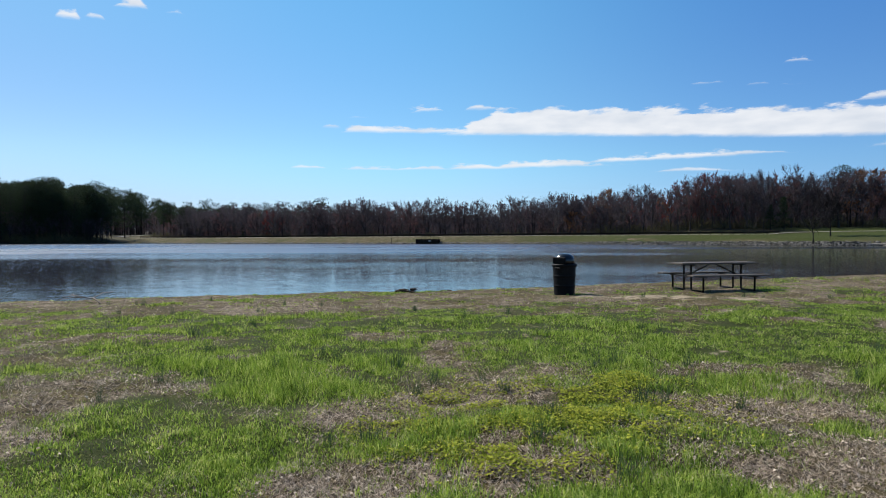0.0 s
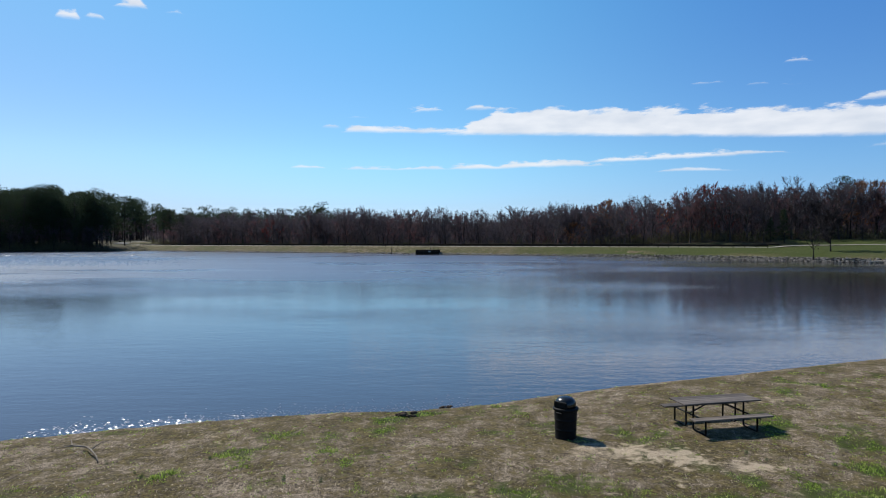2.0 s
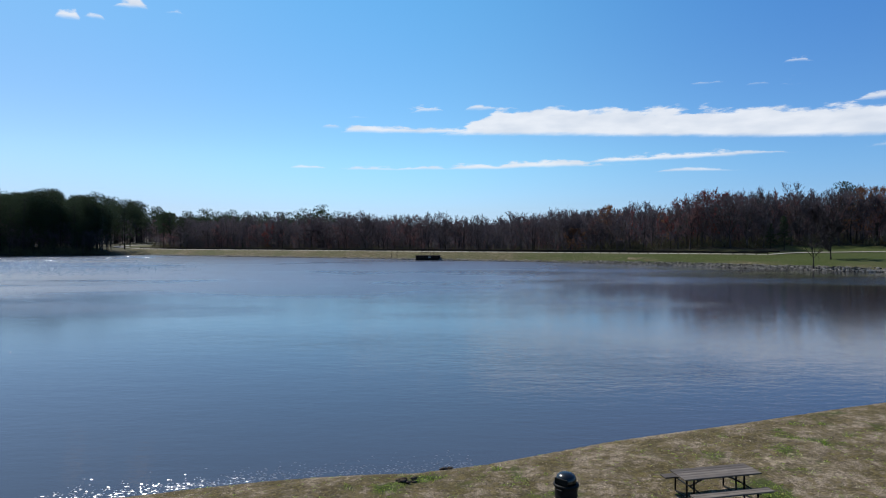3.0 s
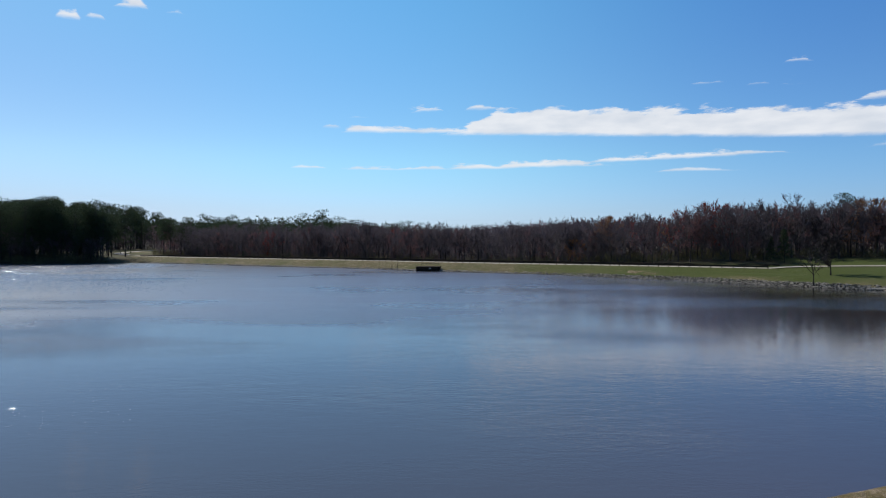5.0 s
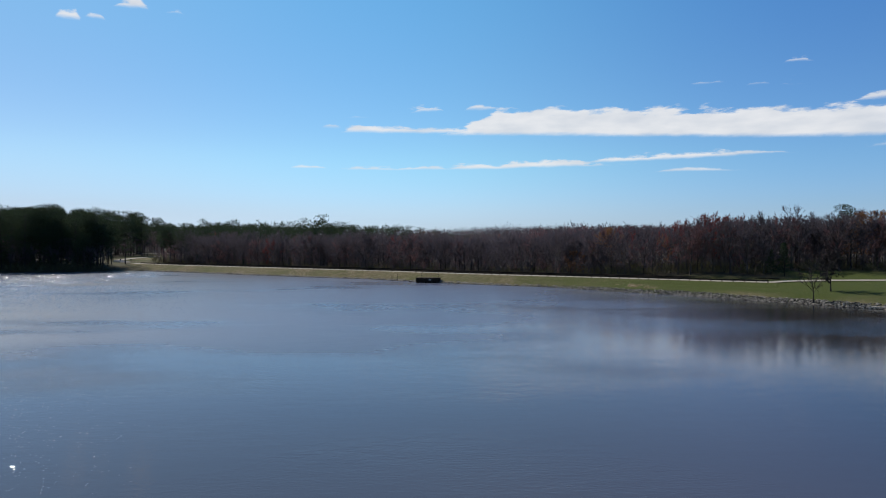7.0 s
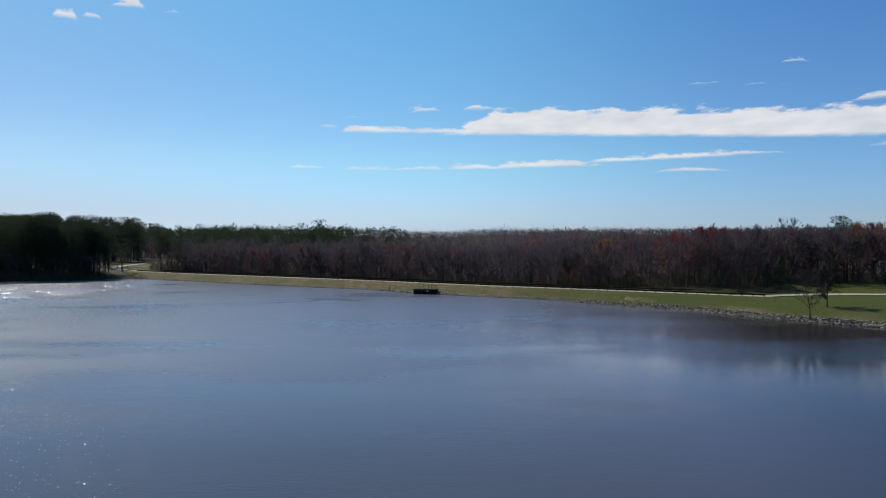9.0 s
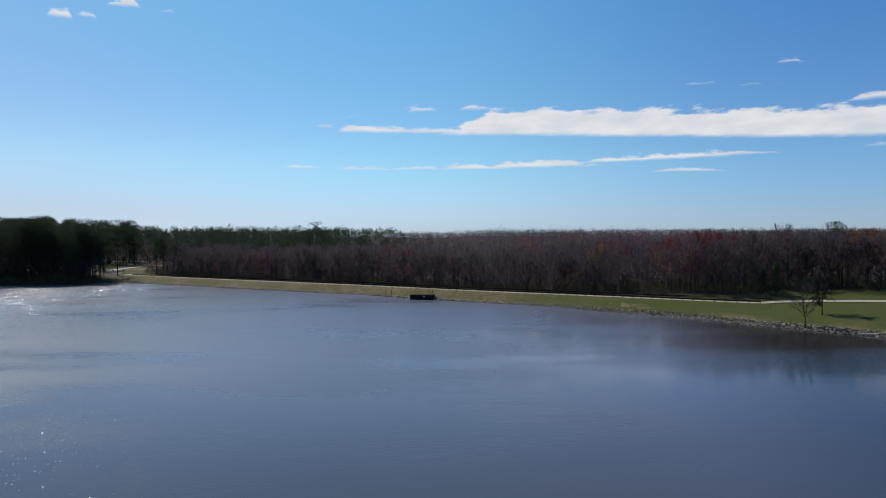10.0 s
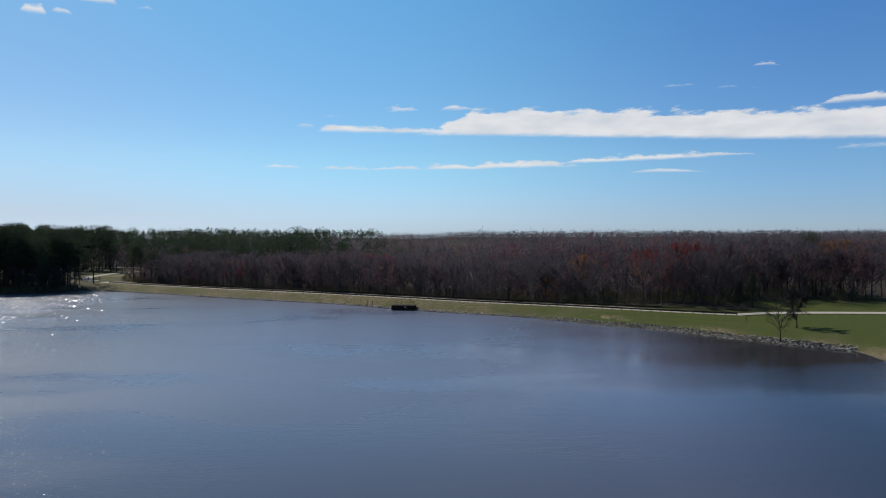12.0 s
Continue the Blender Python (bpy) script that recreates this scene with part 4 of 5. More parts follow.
def tree_master(kind, make, bark, foliage, label, category="tree", group="", crown_label=""):
    (w, c) = make
    th = empty(kind, pose(0, -400, 0), label, category, group)
    wv, wf, _ = w.arrays()
    cv, cf, _ = c.arrays()
    part("trunk", tri_mesh("trunk", wv, wf, [bark], smooth=True), None, th)
    part("crown", tri_mesh("crown", cv, cf, [foliage]), None, th, crown_label)
    return th


def plant(master, used, x, y, z, rz, s, label=""):
    """The first use moves the master itself, the rest are copies."""
    m = pose(x, y, z, 0, 0, rz)
    if master in used:
        ob = copy_thing(master, m)
    else:
        ob = master
        used.add(master)
        ob.matrix_basis = m
    ob.scale = (s, s, s)
    if label:
        ob["label"] = label
    return ob


def woods():
    rng = random.Random(11)
    used = set()
    edge = "tall bare grey-brown tree at the edge of the woods"
    bare = [tree_master("bare_tree", bare_tree(100 + i, 18, 8 + i % 3, 6, 6, 5, 0.30 + 0.03 * (i % 4), 0.24 + 0.08 * (i % 3), 0.60 + 0.03 * (i % 3), twig_w=0.085, radius=0.017), BARK if i % 3 else PALE_BARK, TWIG, edge, group="woodland trees") for i in range(10)]
    rose = [tree_master("budding_tree", bare_tree(140 + i, 18, 7, 6, 6, 6, 0.33, 0.26, 0.61, twig_w=0.095), BARK, TWIG_ROSE, "bare tree with reddish budding twigs in the woods", group="woodland trees") for i in range(2)]
    red = [tree_master("red_maple", bare_tree(160 + i, 18, 8, 6, 6, 9, 0.36, 0.24, 0.6, twig_w=0.11), BARK, TWIG_RED, "maple with dark red spring buds at the woods' edge", group="woodland trees", crown_label="dark red buds") for i in range(2)]
    orange = [tree_master("budding_oak", bare_tree(170, 18, 8, 6, 6, 9, 0.38, 0.2, 0.58, twig_w=0.11), BARK, TWIG_ORANGE, "broad tree with rusty orange spring buds", group="woodland trees", crown_label="rusty orange buds")]
    pines = [tree_master("pine_tree", pine_tree(200 + i, 26, 0.56 + 0.08 * i, 46, 46, 0.44, 0.16 + 0.012 * i), BARK, NEEDLE, "tall dark green pine on the wooded bank", group="pines") for i in range(4)]
    cedar = tree_master("cedar_tree", pine_tree(230, 9, 0.9, 46, 44, 0.22, 0.2, 1.0), BARK, NEEDLE, "small dark evergreen cedar in the woods", group="cedars")

    def put(master, x, y, s, label=""):
        plant(master, used, x, y, float(ground_z(x, y)) - 0.05, rng.uniform(0, 360), s, label)

    def height(x):
        """Size of the edge trees along the dam."""
        return float(np.interp(x, [-190, -130, -60, -30, 0, 20, 40, 70, 100, 130, 170], [1.06, 1.06, 1.06, 1.04, 0.95, 0.88, 1.0, 0.97, 0.98, 1.07, 1.16]))
    # the edge behind the dam
    for row, (o, gap) in enumerate(((15, 5.2), (20, 5.6), (26, 6.5))):
        x = -168 + row * 1.7
        while x < 150:
            yy = float(crest_y(x)) + o + rng.uniform(-3.5, 4.5) + (14 * float(ss(x, 92, 112)) if x > 90 else 0)
            if not (-176 < x < -138 and row == 0) and x > -152:
                h = height(x) * rng.uniform(0.74, 1.03)
                r = rng.random()
                m = rng.choice(rose) if r < 0.16 else rng.choice(bare)
                put(m, x, yy, h)
            x += gap * rng.uniform(0.35, 1.6)
    # trees that stand out
    for x, y, s, m in ((90, 210, 1.05, red[0]), (84, 213, 0.95, red[1]), (97, 214, 1.0, red[0]), (93, 205, 0.95, red[1]), (101, 209, 0.98, red[0]), (-84, 300, 0.85, red[1]), (61, 221, 1.0, orange[0]), (47, 216, 0.58, orange[0]),
                       (138, 204, 1.12, orange[0]), (147, 208, 1.16, orange[0]), (-33, 262, 1.06, bare[1]), (-1, 246, 0.98, bare[2]), (42, 227, 0.98, bare[3]), (107, 204, 1.08, bare[4]), (120, 208, 1.22, bare[0])):
        put(m, x, y, s)
    for x, y, s in ((86, 203, 0.55), (81, 206, 0.4), (-100, 305, 0.6), (132, 204, 0.9), (104, 186, 1.2), (101.5, 189, 0.95), (-135, 335, 0.8)):
        put(cedar, x, y, s)
    put(pines[0], 143, 216, 0.88, "tall dark pine standing over the bare woods")
    # pines on the left bank
    for k in range(150):
        x = rng.uniform(-275, -160)
        y = 296 + 76 * rng.random() ** 1.5
        if shore_distance(np.array([x]), np.array([y]))[0] < 3 or (-196 < x and y > 330) or (x > -168 and y > 314):
            continue
        put(rng.choice(pines), x, y, rng.uniform(1.02, 1.27) * (0.84 if x > -175 else 1.0))
    for k in range(26):
        x, y = rng.uniform(-202, -170), rng.uniform(301, 327)
        if shore_distance(np.array([x]), np.array([y]))[0] > 2.5:
            put(rng.choice(pines), x, y, rng.uniform(0.6, 1.0))
    for k in range(34):
        x = rng.uniform(-255, -172)
        y = 297 + rng.uniform(0, 14)
        if shore_distance(np.array([x]), np.array([y]))[0] < 1.5:
            continue
        put(rng.choice(bare + rose), x, y, rng.uniform(0.5, 0.85), "bare tree among the pines on the wooded bank")
    for x, y in ((-154, 336), (-151, 338), (-144, 335), (-141, 337), (-145, 376), (-150, 384), (-136, 372), (-176, 384), (-171, 383), (-166, 387), (-160, 384)):
        put(pines[0], x, y, rng.uniform(0.72, 0.88))
    for k in range(22):
        put(rng.choice(pines[:2]), rng.uniform(-250, -197), rng.uniform(398, 440), rng.uniform(0.95, 1.2))

    for k in range(46):
        y = rng.uniform(297, 330)
        x = -y * rng.uniform(0.565, 0.76)
        if shore_distance(np.array([x]), np.array([y]))[0] > 2.0:
            put(cedar, x, y, rng.uniform(0.5, 1.15), "dark evergreen thicket tree under the pines")

    # the woods behind, too many to count
    mats = [BARK, TWIG, TWIG_ROSE, TWIG_RED, TWIG_ORANGE, NEEDLE]
    small = []
    for i in range(8):
        w, c = bare_tree(300 + i, 18, 5, 4, 4, 4, 0.33 + 0.03 * (i % 4), 0.26 + 0.06 * (i % 3), 0.62, 2, twig_w=0.2, radius=0.009, lean=0.03)
        small.append((w.arrays(), c.arrays()))
    spines = []
    for i in range(4):
        w, c = pine_tree(330 + i, 26, 0.55 + 0.08 * i, 22, 20, 0.8, 0.17, sides=3)
        spines.append((w.arrays(), c.arrays()))
    specks = []
    for i in range(6):
        w, c = far_tree(360 + i, 16.5, 46, 1.6, 1.0, 0.5, 0.32)
        specks.append((w.arrays(), c.arrays()))
    dots = []
    for i in range(6):
        w, c = far_tree(350 + i, 17, 90, 1.7, 0.55, 0.36, 0.42)
        dots.append((w.arrays(), c.arrays()))
    pdots = []
    for i in range(3):
        w, c = far_tree(370 + i, 24, 60, 1.9, 1.2, 0.2, 0.6)
        pdots.append((w.arrays(), c.arrays()))
    g = Geo()

    def scatter(kind, x, y, s, mat):
        (wv, wf, _), (cv, cf, _) = kind
        a = rng.uniform(0, 6.283)
        r = np.array([[math.cos(a), -math.sin(a), 0], [math.sin(a), math.cos(a), 0], [0, 0, 1]]) * s
        z = float(ground_z(np.array([x]), np.array([y]), np.array([90.0]))[0])
        g.add(wv @ r.T + (x, y, z), wf, 0)
        g.add(cv @ r.T + (x, y, z), cf, mat)

    def pick(x, y):
        r = rng.random()
        pineness = float(ss(-x, 60, 130) * ss(y, 330, 420)) * 0.5 + float(np.exp(-((x + 112) / 85) ** 2 - ((y - 505) / 80) ** 2)) * 0.75
        if r < pineness:
            return 5
        red_p = float(np.exp(-((x - 95) / 22) ** 2 - ((y - 235) / 40) ** 2))
        q = rng.random() + 0.12 - 0.3 * float(ss(fbm(x * 0.02, y * 0.012, 41, 2), 0.5, 0.75))
        if q < (0.02 if y < 700 else -1.0) + 0.4 * red_p:
            return 3
        if q < 0.03 + 0.4 * red_p:
            return 4
        return 2 if q < (0.34 if y < 700 else 0.15) + 0.3 * red_p else 1
    # close behind the edge
    for y0 in np.arange(0, 125, 8.2):
        x = -260.0
        while x < 290:
            px, py = x + rng.uniform(-3, 3), float(crest_y(x)) + 31 + y0 + rng.uniform(-3, 3)
            if abs(px) < 0.86 * py and not (-225 < px < -150 - 0.12 * (py - 340) and 318 < py < 448):
                m = pick(px, py)
                tall = height(px) * rng.uniform(0.74, 1.02) * (0.84 + 0.32 * float(fbm(px * 0.035, py * 0.03, 44, 2)))
                scatter(rng.choice(spines) if m == 5 else rng.choice(small), px, py, tall * (0.95 if m != 5 else rng.uniform(0.5, 1.02)), m)
            x += 8.2 * rng.uniform(0.75, 1.25)
    # young growth under the edge
    thin = []
    for i in range(6):
        w, c = bare_tree(380 + i, 7.0, 5, 3, 2, 2, 0.26, 0.14, 0.6, 2, twig_w=0.13, radius=0.006, lean=0.08)
        thin.append((w.arrays(), c.arrays()))
    for k in range(1300):
        px = rng.uniform(-165, 150)
        py = float(crest_y(px)) + 14 + 45 * rng.random() + (14 * float(ss(px, 92, 112)) if px > 90 else 0)
        scatter(rng.choice(thin), px, py, rng.uniform(0.5, 1.35), 1 if rng.random() < 0.8 else 2)
    for k in range(160):
        px, py = rng.uniform(-250, -172), 296 + rng.uniform(0, 30)
        if shore_distance(np.array([px]), np.array([py]))[0] > 1.5:
            scatter(rng.choice(thin), px, py, rng.uniform(0.6, 1.6), 1)
    for k in range(260):
        px, py = rng.uniform(-345, -118), rng.uniform(438, 505)
        scatter(rng.choice(small), px, py, rng.uniform(0.7, 1.0), 1 if rng.random() < 0.7 else 2)
    for k in range(260):
        px, py = rng.uniform(-330, -130), rng.uniform(432, 470)
        scatter(rng.choice(thin), px, py, rng.uniform(0.9, 1.7), 1)
    # further off, up to the skyline
    y0 = 400.0
    while y0 < 1750:
        gap = 8.5 + (min(y0, 950) - 400) * 0.017
        x = -0.8 * y0
        while x < 0.8 * y0:
            px, py = x + rng.uniform(-gap, gap) * 0.4, y0 + rng.uniform(-gap, gap) * 0.5
            m = pick(px, py)
            lump = 0.62 + 0.7 * float(fbm(px * 0.022, py * 0.016, 45, 2))
            if py < 560 and m == 5:
                scatter(rng.choice(spines), px, py, rng.uniform(0.56, 0.96) * lump * (1 + 0.4 * float(np.exp(-((px + 117) / 26) ** 2 - ((py - 510) / 45) ** 2))), m)
            else:
                scatter(rng.choice(pdots) if m == 5 else rng.choice(dots if py < 570 else specks), px, py, rng.uniform(0.72, 1.12) * lump, m)
            x += gap * rng.uniform(0.75, 1.25)
        y0 += gap * 1.5
    v, f, m = g.arrays()
    tagged(new("woodland", tri_mesh("woodland", v, f, mats, m)), "dense bare brown woods with dark pines reaching to the skyline", "woods", kind="stuff")

    # brush along the edge of the woods
    b = Geo()
    P, Q = [], []
    nr = np.random.RandomState(5)
    for k in range(2600):
        x = nr.uniform(-245, 150)
        y = float(crest_y(x)) + nr.uniform(13, 47) + (12 * float(ss(x, 92, 112)) if x > 90 else 0)
        if x < -164:
            x = nr.uniform(-250, -168)
            y = 295 + nr.uniform(0, 14)
            if shore_distance(np.array([x]), np.array([y]))[0] < 1.0:
                continue
        z = float(ground_z(x, y))
        hh = nr.uniform(0.8, 3.2) if nr.uniform() < 0.7 else nr.uniform(3, 6.5)
        n = 30
        p = np.c_[x + nr.normal(0, 0.7, n), y + nr.normal(0, 0.7, n), z + nr.uniform(0, 0.5 * hh, n)]
        P.append(p)
        Q.append(p + np.c_[nr.normal(0, 0.45, n), nr.normal(0, 0.45, n), nr.uniform(0.3, 0.9, n)] * hh * 0.6)
    np.random.seed(8)
    b.slivers(np.concatenate(P), np.concatenate(Q), 0.16)
    v, f, m = b.arrays()
    tagged(new("brush", tri_mesh("brush", v, f, [BRUSH])), "tangled olive-brown brush under the edge of the woods", "brush", kind="stuff")

    # two single trees on the grassy bank
    lone = tree_master("young_tree", bare_tree(412, 12.6, 10, 6, 5, 6, 0.30, 0.28, 0.6, twig_w=0.045, radius=0.013, lean=0.0), BARK, TWIG_DARK, "slender leafless young tree at the water's edge")
    plant(lone, used, 87.0, 143.4, 0.1, 20, 1.0)
    lone2 = tree_master("young_oak", bare_tree(421, 11.0, 11, 7, 7, 10, 0.27, 0.30, 0.62, twig_w=0.075, radius=0.016, lean=0.0), BARK, TWIG_DARK, "small dark leafless tree on the mown bank")
    plant(lone2, used, 97.5, 153.5, float(ground_z(97.5, 153.5)) - 0.05, 80, 1.0)


woods()

# ---- driftwood ----


def driftwood():
    g = Geo()
    g.tube([(0, 0, 0.1), (1.6, -0.25, 0.22), (3.4, -0.2, 0.2), (5.0, 0.1, 0.35)], [0.16, 0.24, 0.26, 0.3], 8, cap=True)
    for a in range(6):
        g.tube([(5.0, 0.1, 0.4), (5.3 + 0.1 * math.cos(a), 0.1 + 0.5 * math.sin(a), 0.5 + 0.55 * math.cos(a * 1.1))], [0.14, 0.04], 5, cap=True)
    v, f, m = g.arrays()
    log = tagged(new("drift_log", tri_mesh("drift_log", v, f, [BLEACHED], smooth=True)), "grey fallen log with its root stump on the stony shore", "log")
    log.matrix_basis = pose(93.2, 134.4, 0.05, 0, 0, -18)
    g = Geo()
    main = [(0, 0, 0.03), (0.35, 0.10, 0.09), (0.75, 0.02, 0.07), (1.05, -0.28, 0.10), (1.38, -0.62, 0.05), (1.6, -0.95, 0.03)]
    g.tube(main, [0.008, 0.014, 0.018, 0.021, 0.019, 0.016], 7, cap=True)
    g.tube([main[2], (0.55, -0.18, 0.16), (0.25, -0.22, 0.13)], [0.02, 0.014, 0.006], 6, cap=True)
    g.tube([main[1], (0.2, 0.3, 0.16), (0.02, 0.42, 0.1)], [0.016, 0.01, 0.005], 6, cap=True)
    g.tube([main[3], (1.2, -0.1, 0.22), (1.42, 0.02, 0.24)], [0.018, 0.01, 0.004], 6, cap=True)
    v, f, m = g.arrays()
    br = tagged(new("fallen_branch", tri_mesh("fallen_branch", v, f, [TWIG_WOOD], smooth=True)), "forked bleached branch lying on the grass near the shore", "branch")
    br.matrix_basis = pose(-9.95, 15.75, float(ground_z(-9.3, 15.3)) + 0.01)
    for x, y, s, n, seed, words in ((-1.1, 18.9, 0.2, 9, 3, "dark clump of torn roots and soil on the bank"), (0.1, 20.25, 0.12, 7, 6, "dark clump of roots and soil at the waterline")):
        rng = np.random.RandomState(seed)
        g = Geo()
        rv, rf = rock_arrays(random.Random(seed))
        for k in range(n):
            g.add(rv * s * rng.uniform(0.3, 0.6) * np.array([1.2, 1, 0.6]) + rng.normal(0, 0.5 * s, 3) * np.array([1.5, 0.8, 0.25]) + (0, 0, 0.12 * s), rf)
            d = unit(rng.normal(0, 1, 3) * np.array([1, 1, 0.4]) + (0, 0, 0.25))
            g.tube([d * s * 0.3, d * s * 0.7 + (0, 0, 0.02), d * s * 0.95], [0.02, 0.012, 0.004], 5)
        v, f, m = g.arrays()
        c = tagged(new("root_clod", tri_mesh("root_clod", v, f, [SOIL])), words, "clod", "clods on the shore")
        c.matrix_basis = pose(x, y, max(0.0, float(ground_z(x, y))) + 0.02)


driftwood()

# ---- bin and picnic table ----


def litter_bin():
    x, y = 3.26, 16.4
    th = empty("litter_bin", pose(x, y, float(ground_z(x, y)) - 0.02, 0, 0, 228), "black ribbed litter bin with a domed lid on the grass", "bin")
    prof = [(0.265, 0.0), (0.28, 0.012)]
    for z in np.linspace(0.03, 0.80, 48):
        r = 0.272 + 0.032 * (z / 0.8)
        for zr in (0.27, 0.53):
            r += 0.014 * math.exp(-((z - zr) / 0.018) ** 2)
        prof.append((r, z))
    prof += [(0.306, 0.81), (0.312, 0.815)]
    part("body", lathe(prof), CAN_BLACK, th)
    part("rim", lathe([(0.30, 0.775), (0.325, 0.775), (0.338, 0.79), (0.338, 0.835), (0.325, 0.85), (0.27, 0.856)]), CAN_BLACK, th)
    lid = part("lid", lathe([(0.275, 0.85), (0.272, 0.95), (0.262, 1.00), (0.235, 1.05), (0.19, 1.09), (0.13, 1.117), (0.06, 1.13), (0.012, 1.133)]), LID_BLACK, th, "glossy black domed lid")
    part("flap", bar(0.05, 0.38, 0.16, 0.012, pose(0.256, 0, 0.94)), DARK, lid, "dark push flap")
    part("hinge", bar(0.03, 0.38, 0.025, 0.006, pose(0.262, 0, 1.018)), CAN_BLACK, lid)
    for a in (0, 180):
        part("handle", bar(0.05, 0.16, 0.05, 0.012, pose(0, 0, 0, 0, 0, a) @ pose(0.338, 0, 0.74)), CAN_BLACK, th)


litter_bin()


def steel_tube(pts, r=0.024):
    g = Geo()
    g.tube(pts, [r] * len(pts), 8, cap=True)
    v, f, m = g.arrays()
    return tri_mesh("tube", v, f, [STEEL], smooth=True)


def bend(a, b, c, n=5):
    """Points of a rounded corner a-b-c."""
    a, b, c = (np.array(p, float) for p in (a, b, c))
    return [tuple((1 - u) ** 2 * a + 2 * u * (1 - u) * b + u * u * c) for u in np.linspace(0, 1, n)]


def picnic_table():
    cx, cy = 7.58, 17.15
    th = empty("picnic_table", pose(cx, cy, float(ground_z(cx, cy)) - 0.01, 0, 0, 11.5), "weathered wooden picnic table with black steel legs and two benches", "picnic table")
    for k in range(5):
        part("tabletop_plank", bar(2.36, 0.142, 0.042, 0.005, pose(0, -0.30 + 0.15 * k, 0.755)), PLANK, th)
    for side in (-1, 1):
        for k in range(2):
            part("bench_plank", bar(2.36, 0.135, 0.04, 0.005, pose(0, side * (0.655 + 0.142 * k), 0.445)), PLANK, th)
    for x in (-0.78, 0.78):
        part("crossbar", steel_tube([(x, -0.84, 0.405), (x, 0.84, 0.405)]), None, th)
        part("top_bearer", steel_tube([(x, -0.34, 0.715), (x, 0.34, 0.715)]), None, th)
        for side in (-1, 1):
            y0 = side * 0.17
            part("leg", steel_tube([(x, y0, 0.73), (x, y0, 0.10)] + bend((x, y0, 0.08), (x, y0, 0.02), (x, y0 + side * 0.07, 0.02)) + [(x, side * 0.72, 0.02)], 0.026), None, th)
            part("bench_leg", steel_tube([(x, side * 0.72, 0.43), (x, side * 0.72, 0.02)], 0.026), None, th)
        part("brace", steel_tube([(x, 0, 0.42), (x * 0.12, 0, 0.72)], 0.02), None, th)


picnic_table()

# ---- lawn: blades, straw, weeds, rush tufts ----


def lawn():
    nr = np.random.RandomState(31)

    def spots(n, power, y0=2.7, y1=25.0):
        y = y0 * (y1 / y0) ** nr.uniform(0, 1, n)
        keep = nr.uniform(0, 1, n) < (y0 / y) ** power
        y = y[keep]
        x = nr.uniform(-1, 1, len(y)) * (0.76 * y + 1.2)
        d = near_distance(x, y)
        ok = d > 0.12
        x, y, d = x[ok], y[ok], d[ok]
        lush, sand = lushness(x, y, d)
        return x, y, d, lush, sand, ground_z(x, y, d)

    def blades(x, y, z, h, w, lean, two):
        n = len(x)
        a = nr.uniform(0, 2 * math.pi, n)
        s = np.stack([np.cos(a), np.sin(a), np.zeros(n)], 1) * (w * 0.5)[:, None]
        b = nr.uniform(0, 2 * math.pi, n)
        ln = np.stack([np.cos(b), np.sin(b), np.zeros(n)], 1) * (h * lean)[:, None]
        p = np.stack([x, y, z - 0.004], 1)
        up = np.stack([np.zeros(n), np.zeros(n), h], 1)
        tip = p + up * np.sqrt(np.maximum(0.05, 1 - np.minimum(lean, 0.95) ** 2))[:, None] + ln
        if two:
            mid = p + up * 0.55 + ln * 0.3
            v = np.stack([p - s, p + s, mid + s * 0.8, mid - s * 0.8, tip], 1).reshape(-1, 3)
            k = np.arange(n)[:, None] * 5
            f = np.concatenate([k + [0, 1, 2], k + [0, 2, 3], k + [3, 2, 4]])
            return v, f
        v = np.stack([p - s, p + s, tip], 1).reshape(-1, 3)
        return v, np.arange(3 * n).reshape(-1, 3)

    g = Geo()
    x, y, d, lush, sand, z = spots(80000, 0.2)
    clump = fbm(x * 2.2, y * 2.2, 77, 3)
    keep = nr.uniform(0, 1, len(x)) < np.clip((lush - 0.14) * 2.2 * (0.25 + 2.6 * (clump - 0.35)), 0.05 + 0.03 * ss(y, 9, 13), 1) * (1 - 0.9 * ss(sand, 0.4, 0.7))
    x, y, lush, z, clump = (q[keep] for q in (x, y, lush, z, clump))
    per = 10
    size = (0.5 + 1.0 * lush) * nr.uniform(0.5, 1.4, len(x))  # one tussock each
    rx, ry = nr.normal(0, 1, (2, len(x), per))
    spread = (0.016 + 0.022 * size) * (1 + 0.05 * np.maximum(0, y - 5))
    bx, by = (x[:, None] + rx * spread[:, None]).ravel(), (y[:, None] + ry * spread[:, None]).ravel()
    bz = np.repeat(z, per)
    tuftn = fbm(x * 1.1, y * 1.1, 91, 2)
    h = np.repeat(0.014 + 0.03 * size * (0.4 + clump) * (0.55 + (2.2 - 1.3 * ss(y, 4.5, 8.0)) * ss(tuftn, 0.45, 0.75)), per) * nr.uniform(0.5, 1.3, len(bx))
    w = (0.0056 + 0.0015 * np.maximum(0, by - 4)) * nr.uniform(0.7, 1.3, len(bx))
    lean = np.clip(nr.normal(0.55, 0.24, len(bx)), 0.05, 0.95)
    nearer = by < 4.4
    for q, two in ((nearer, True), (~nearer, False)):
        g.add(*blades(bx[q], by[q], bz[q], h[q], w[q], lean[q], two))
    v, f, m = g.arrays()
    tagged(new("lawn_grass", tri_mesh("lawn_grass", v, f, [GRASS])), "short uneven green grass blades on the lawn", "grass", kind="stuff")

    x, y, d, lush, sand, z = spots(620000, 0.6)
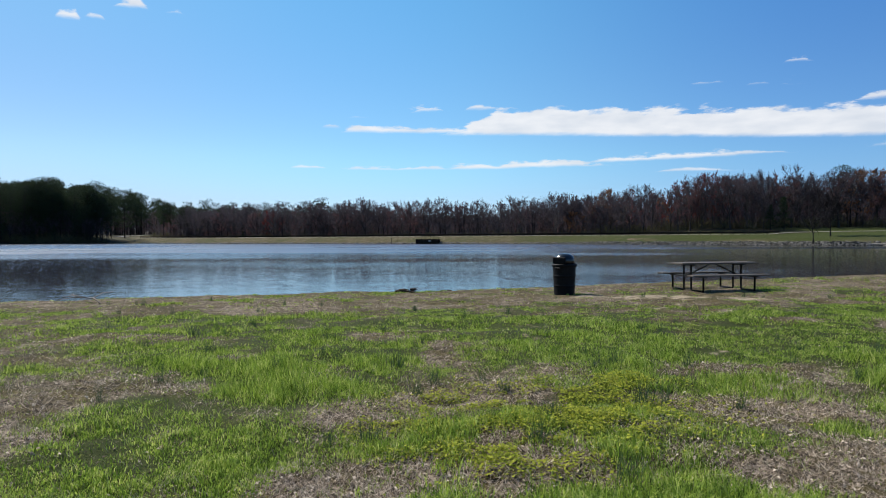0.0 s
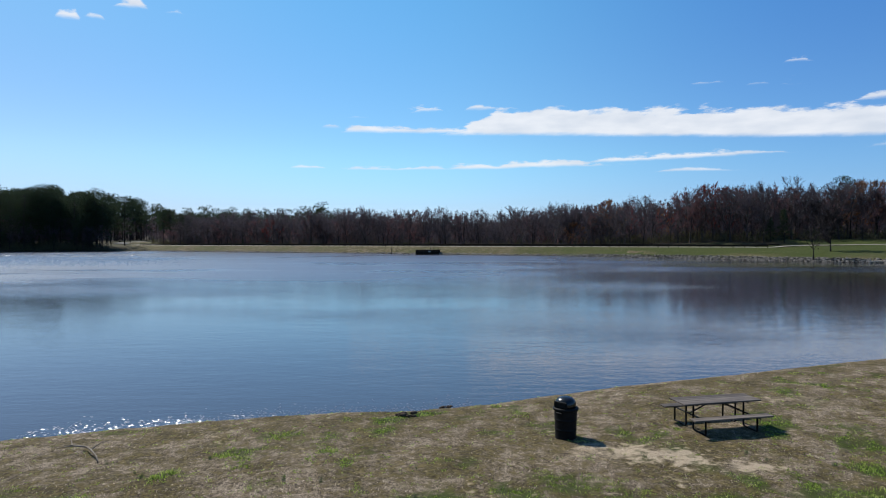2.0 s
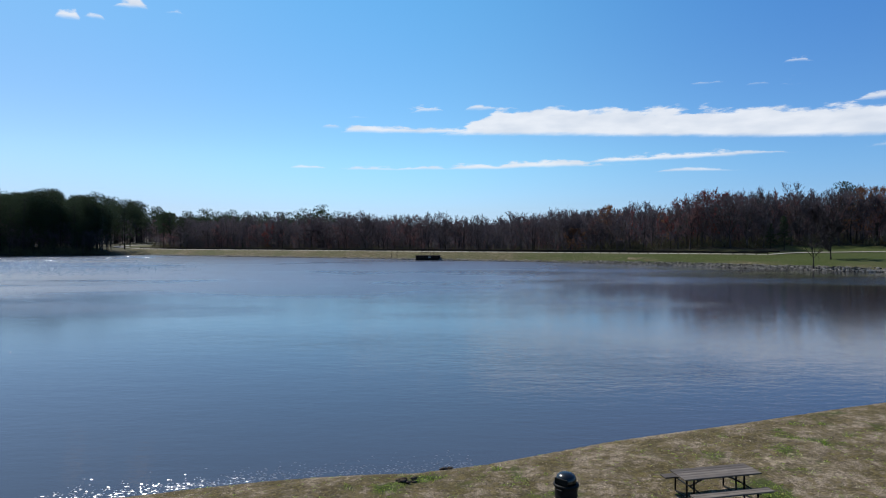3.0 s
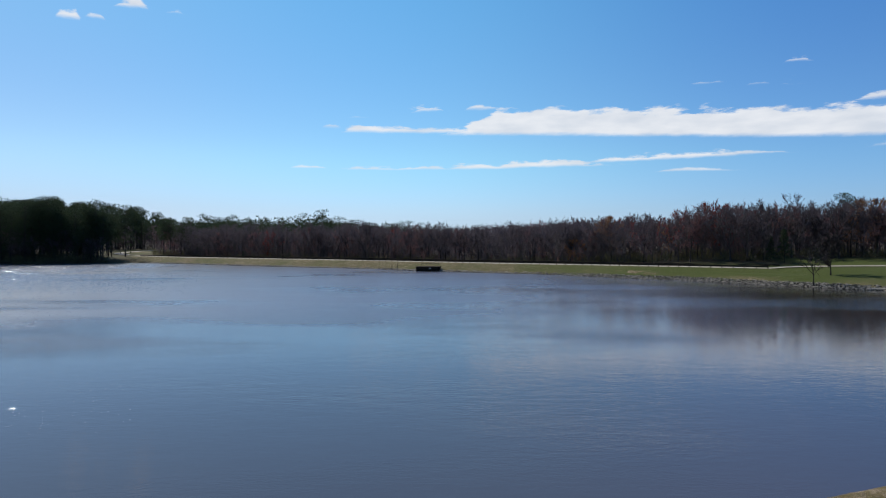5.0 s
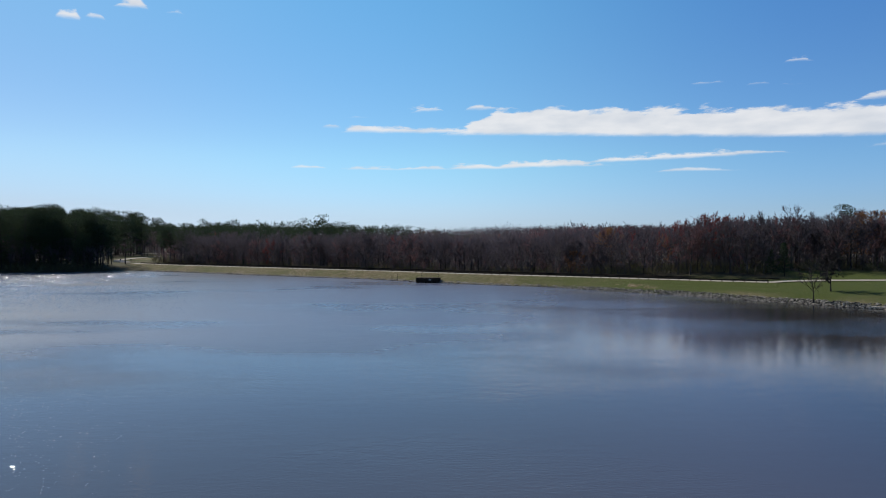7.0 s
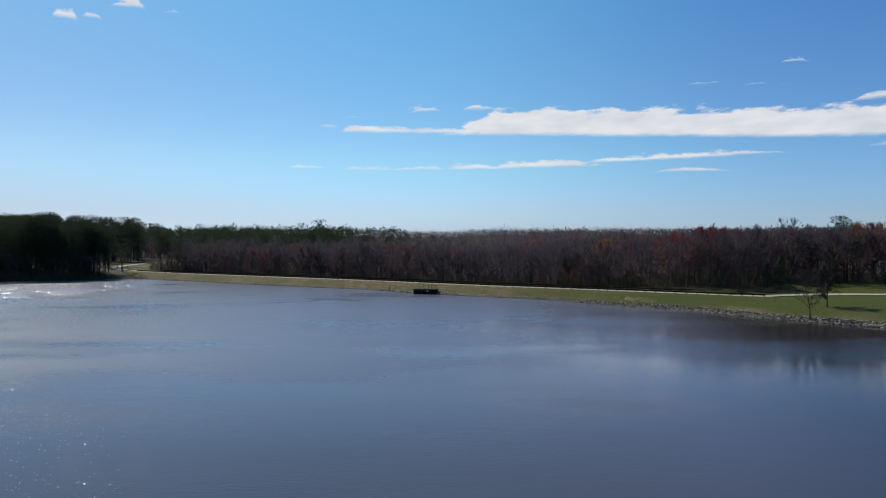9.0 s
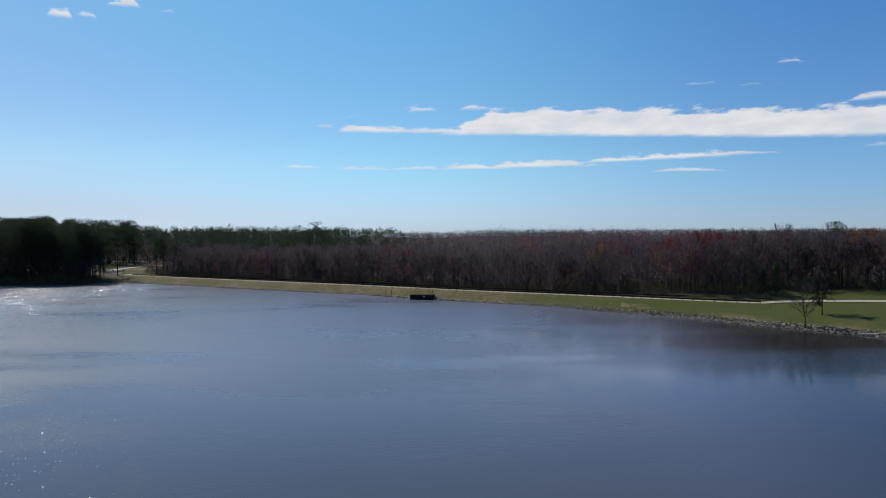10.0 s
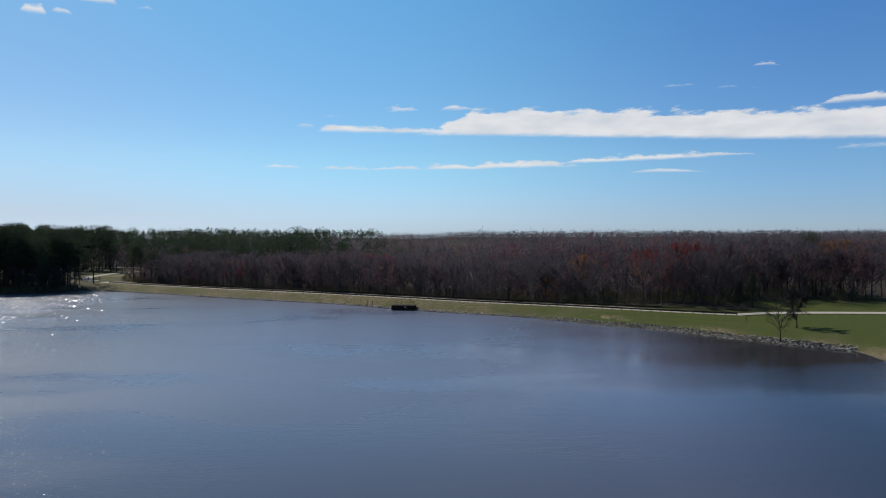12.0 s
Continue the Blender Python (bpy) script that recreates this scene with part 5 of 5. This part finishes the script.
    keep = nr.uniform(0, 1, len(x)) < np.clip(0.9 - 1.1 * lush, 0.04, 1) * (1 - 0.9 * ss(y, 5, 10)) * (1 - 0.8 * ss(sand, 0.45, 0.75))
    x, y, z = x[keep], y[keep], z[keep]
    h = nr.uniform(0.02, 0.075, len(x))
    w = (0.0036 + 0.0007 * np.maximum(0, y - 4)) * nr.uniform(0.7, 1.3, len(x))
    v, f = blades(x, y, z + 0.006, h, w, np.clip(nr.normal(0.9, 0.12, len(x)), 0.3, 0.99), False)
    tagged(new("dry_grass", tri_mesh("dry_grass", v, f, [STRAW])), "dead straw-brown grass and leaf bits lying on the lawn", "dead grass", kind="stuff")

    # low broad-leaved weeds
    cs = [(0.6, 4.05, 0.9, 0.6), (1.3, 4.6, 0.8, 0.5), (0.2, 3.6, 0.6, 0.3), (0.9, 5.2, 0.9, 0.5), (-0.3, 4.4, 0.5, 0.3), (1.7, 5.6, 0.6, 0.4), (0.0, 5.0, 0.5, 0.3)]
    P = []
    for cx, cy, rx, ry in cs:
        n = int(11000 * rx * ry)
        P.append(np.c_[cx + nr.normal(0, rx * 0.55, n), cy + nr.normal(0, ry * 0.6, n)])
    P = np.concatenate(P)
    P = P[fbm(P[:, 0] * 3.5, P[:, 1] * 3.5, 55, 3) > 0.47]
    n = len(P)
    z = ground_z(P[:, 0], P[:, 1], near_distance(P[:, 0], P[:, 1])) + nr.uniform(0.006, 0.055, n) * ss(fbm(P[:, 0] * 3.5, P[:, 1] * 3.5, 55, 3), 0.44, 0.62) + 0.008
    a = nr.uniform(0, 6.283, n)
    r = nr.uniform(0.007, 0.016, n)
    u = np.stack([np.cos(a), np.sin(a), nr.normal(0, 0.3, n)], 1) * r[:, None]
    w = np.stack([-np.sin(a), np.cos(a), nr.normal(0, 0.3, n)], 1) * (r * 0.7)[:, None]
    c = np.c_[P, z]
    v = np.stack([c - u, c + w * 0.9 - u * 0.2, c + u, c - w * 0.9 - u * 0.2], 1).reshape(-1, 3)
    k = np.arange(n)[:, None] * 4
    f = np.concatenate([k + [0, 1, 2], k + [0, 2, 3]])
    tagged(new("ground_weeds", tri_mesh("ground_weeds", v, f, [WEED])), "patch of low yellow-green broad-leaved weeds in the lawn", "weeds", kind="stuff")

    # curled dead leaves and crumbs of soil in the bare patches
    x, y, d, lush, sand, z = spots(30000, 0.6, y1=14.0)
    keep = nr.uniform(0, 1, len(x)) < np.clip(1.0 - 1.3 * lush, 0.06, 1)
    for mat, nm, words, share in ((STRAW, "dead_leaves", "curled pale dead leaves and chips on the lawn", 0.5), (SOIL, "soil_crumbs", "dark soil crumbs in the bare patches of the lawn", 1.0)):
        q = keep & (nr.uniform(0, 1, len(x)) < share)
        keep &= ~q
        n = int(q.sum())
        c = np.c_[x[q], y[q], z[q] + 0.008]
        a = nr.uniform(0, 6.283, n)
        r = nr.uniform(0.007, 0.02, n)
        u = np.stack([np.cos(a), np.sin(a), nr.normal(0, 0.35, n)], 1) * r[:, None]
        w = np.stack([-np.sin(a), np.cos(a), nr.normal(0, 0.35, n)], 1) * (r * 0.55)[:, None]
        top = c + np.array([0, 0, 1.0]) * (r * nr.uniform(0.25, 0.8, n))[:, None]
        v = np.stack([c - u, c + w, c + u, c - w, top], 1).reshape(-1, 3)
        k = np.arange(n)[:, None] * 5
        f = np.concatenate([k + [0, 1, 4], k + [1, 2, 4], k + [2, 3, 4], k + [3, 0, 4]])
        tagged(new(nm, tri_mesh(nm, v, f, [mat])), words, "leaves" if mat is STRAW else "soil", kind="stuff")

    # darker upright tufts
    masters = []
    for i in range(5):
        rr = np.random.RandomState(60 + i)
        n = 26 + 6 * i
        p = np.c_[rr.normal(0, 0.035, n), rr.normal(0, 0.035, n), np.full(n, -0.01)]
        hh = rr.uniform(0.12, 0.30, n)
        q = p + np.c_[rr.normal(0, 0.05, n), rr.normal(0, 0.05, n), hh]
        gg = Geo()
        np.random.seed(i)
        gg.slivers(p, q, 0.006)
        v, f, m = gg.arrays()
        masters.append(tri_mesh("rush_tuft", v, f, [RUSH]))
    known = [(-0.75, 4.0), (-0.5, 4.0), (0.8, 4.4), (0.6, 3.9), (1.6, 4.8), (1.8, 4.9), (-0.1, 5.8), (-1.6, 8.3), (-0.5, 6.5), (1.0, 3.3), (-3.2, 8.9), (5.1, 7.1), (1.2, 11.3), (-3.6, 8.8), (1.8, 6.4), (0.4, 10.7), (-0.9, 9.0), (2.3, 4.7)]
    for k in range(60):
        yy = nr.uniform(5, 15)
        xx = nr.uniform(-0.6, 0.72) * yy
        known.append((xx, yy))
    for k, (xx, yy) in enumerate(known):
        o = new("rush_tuft", masters[k % 5])
        s = nr.uniform(0.75, 1.15) if k < 18 else nr.uniform(0.45, 0.85)
        o.matrix_basis = pose(xx, yy, float(ground_z(xx, yy)), 0, 0, nr.uniform(0, 360))
        o.scale = (s, s, s)
        tagged(o, "upright dark green rush tuft in the lawn", "grass tuft", "rush tufts")


lawn()
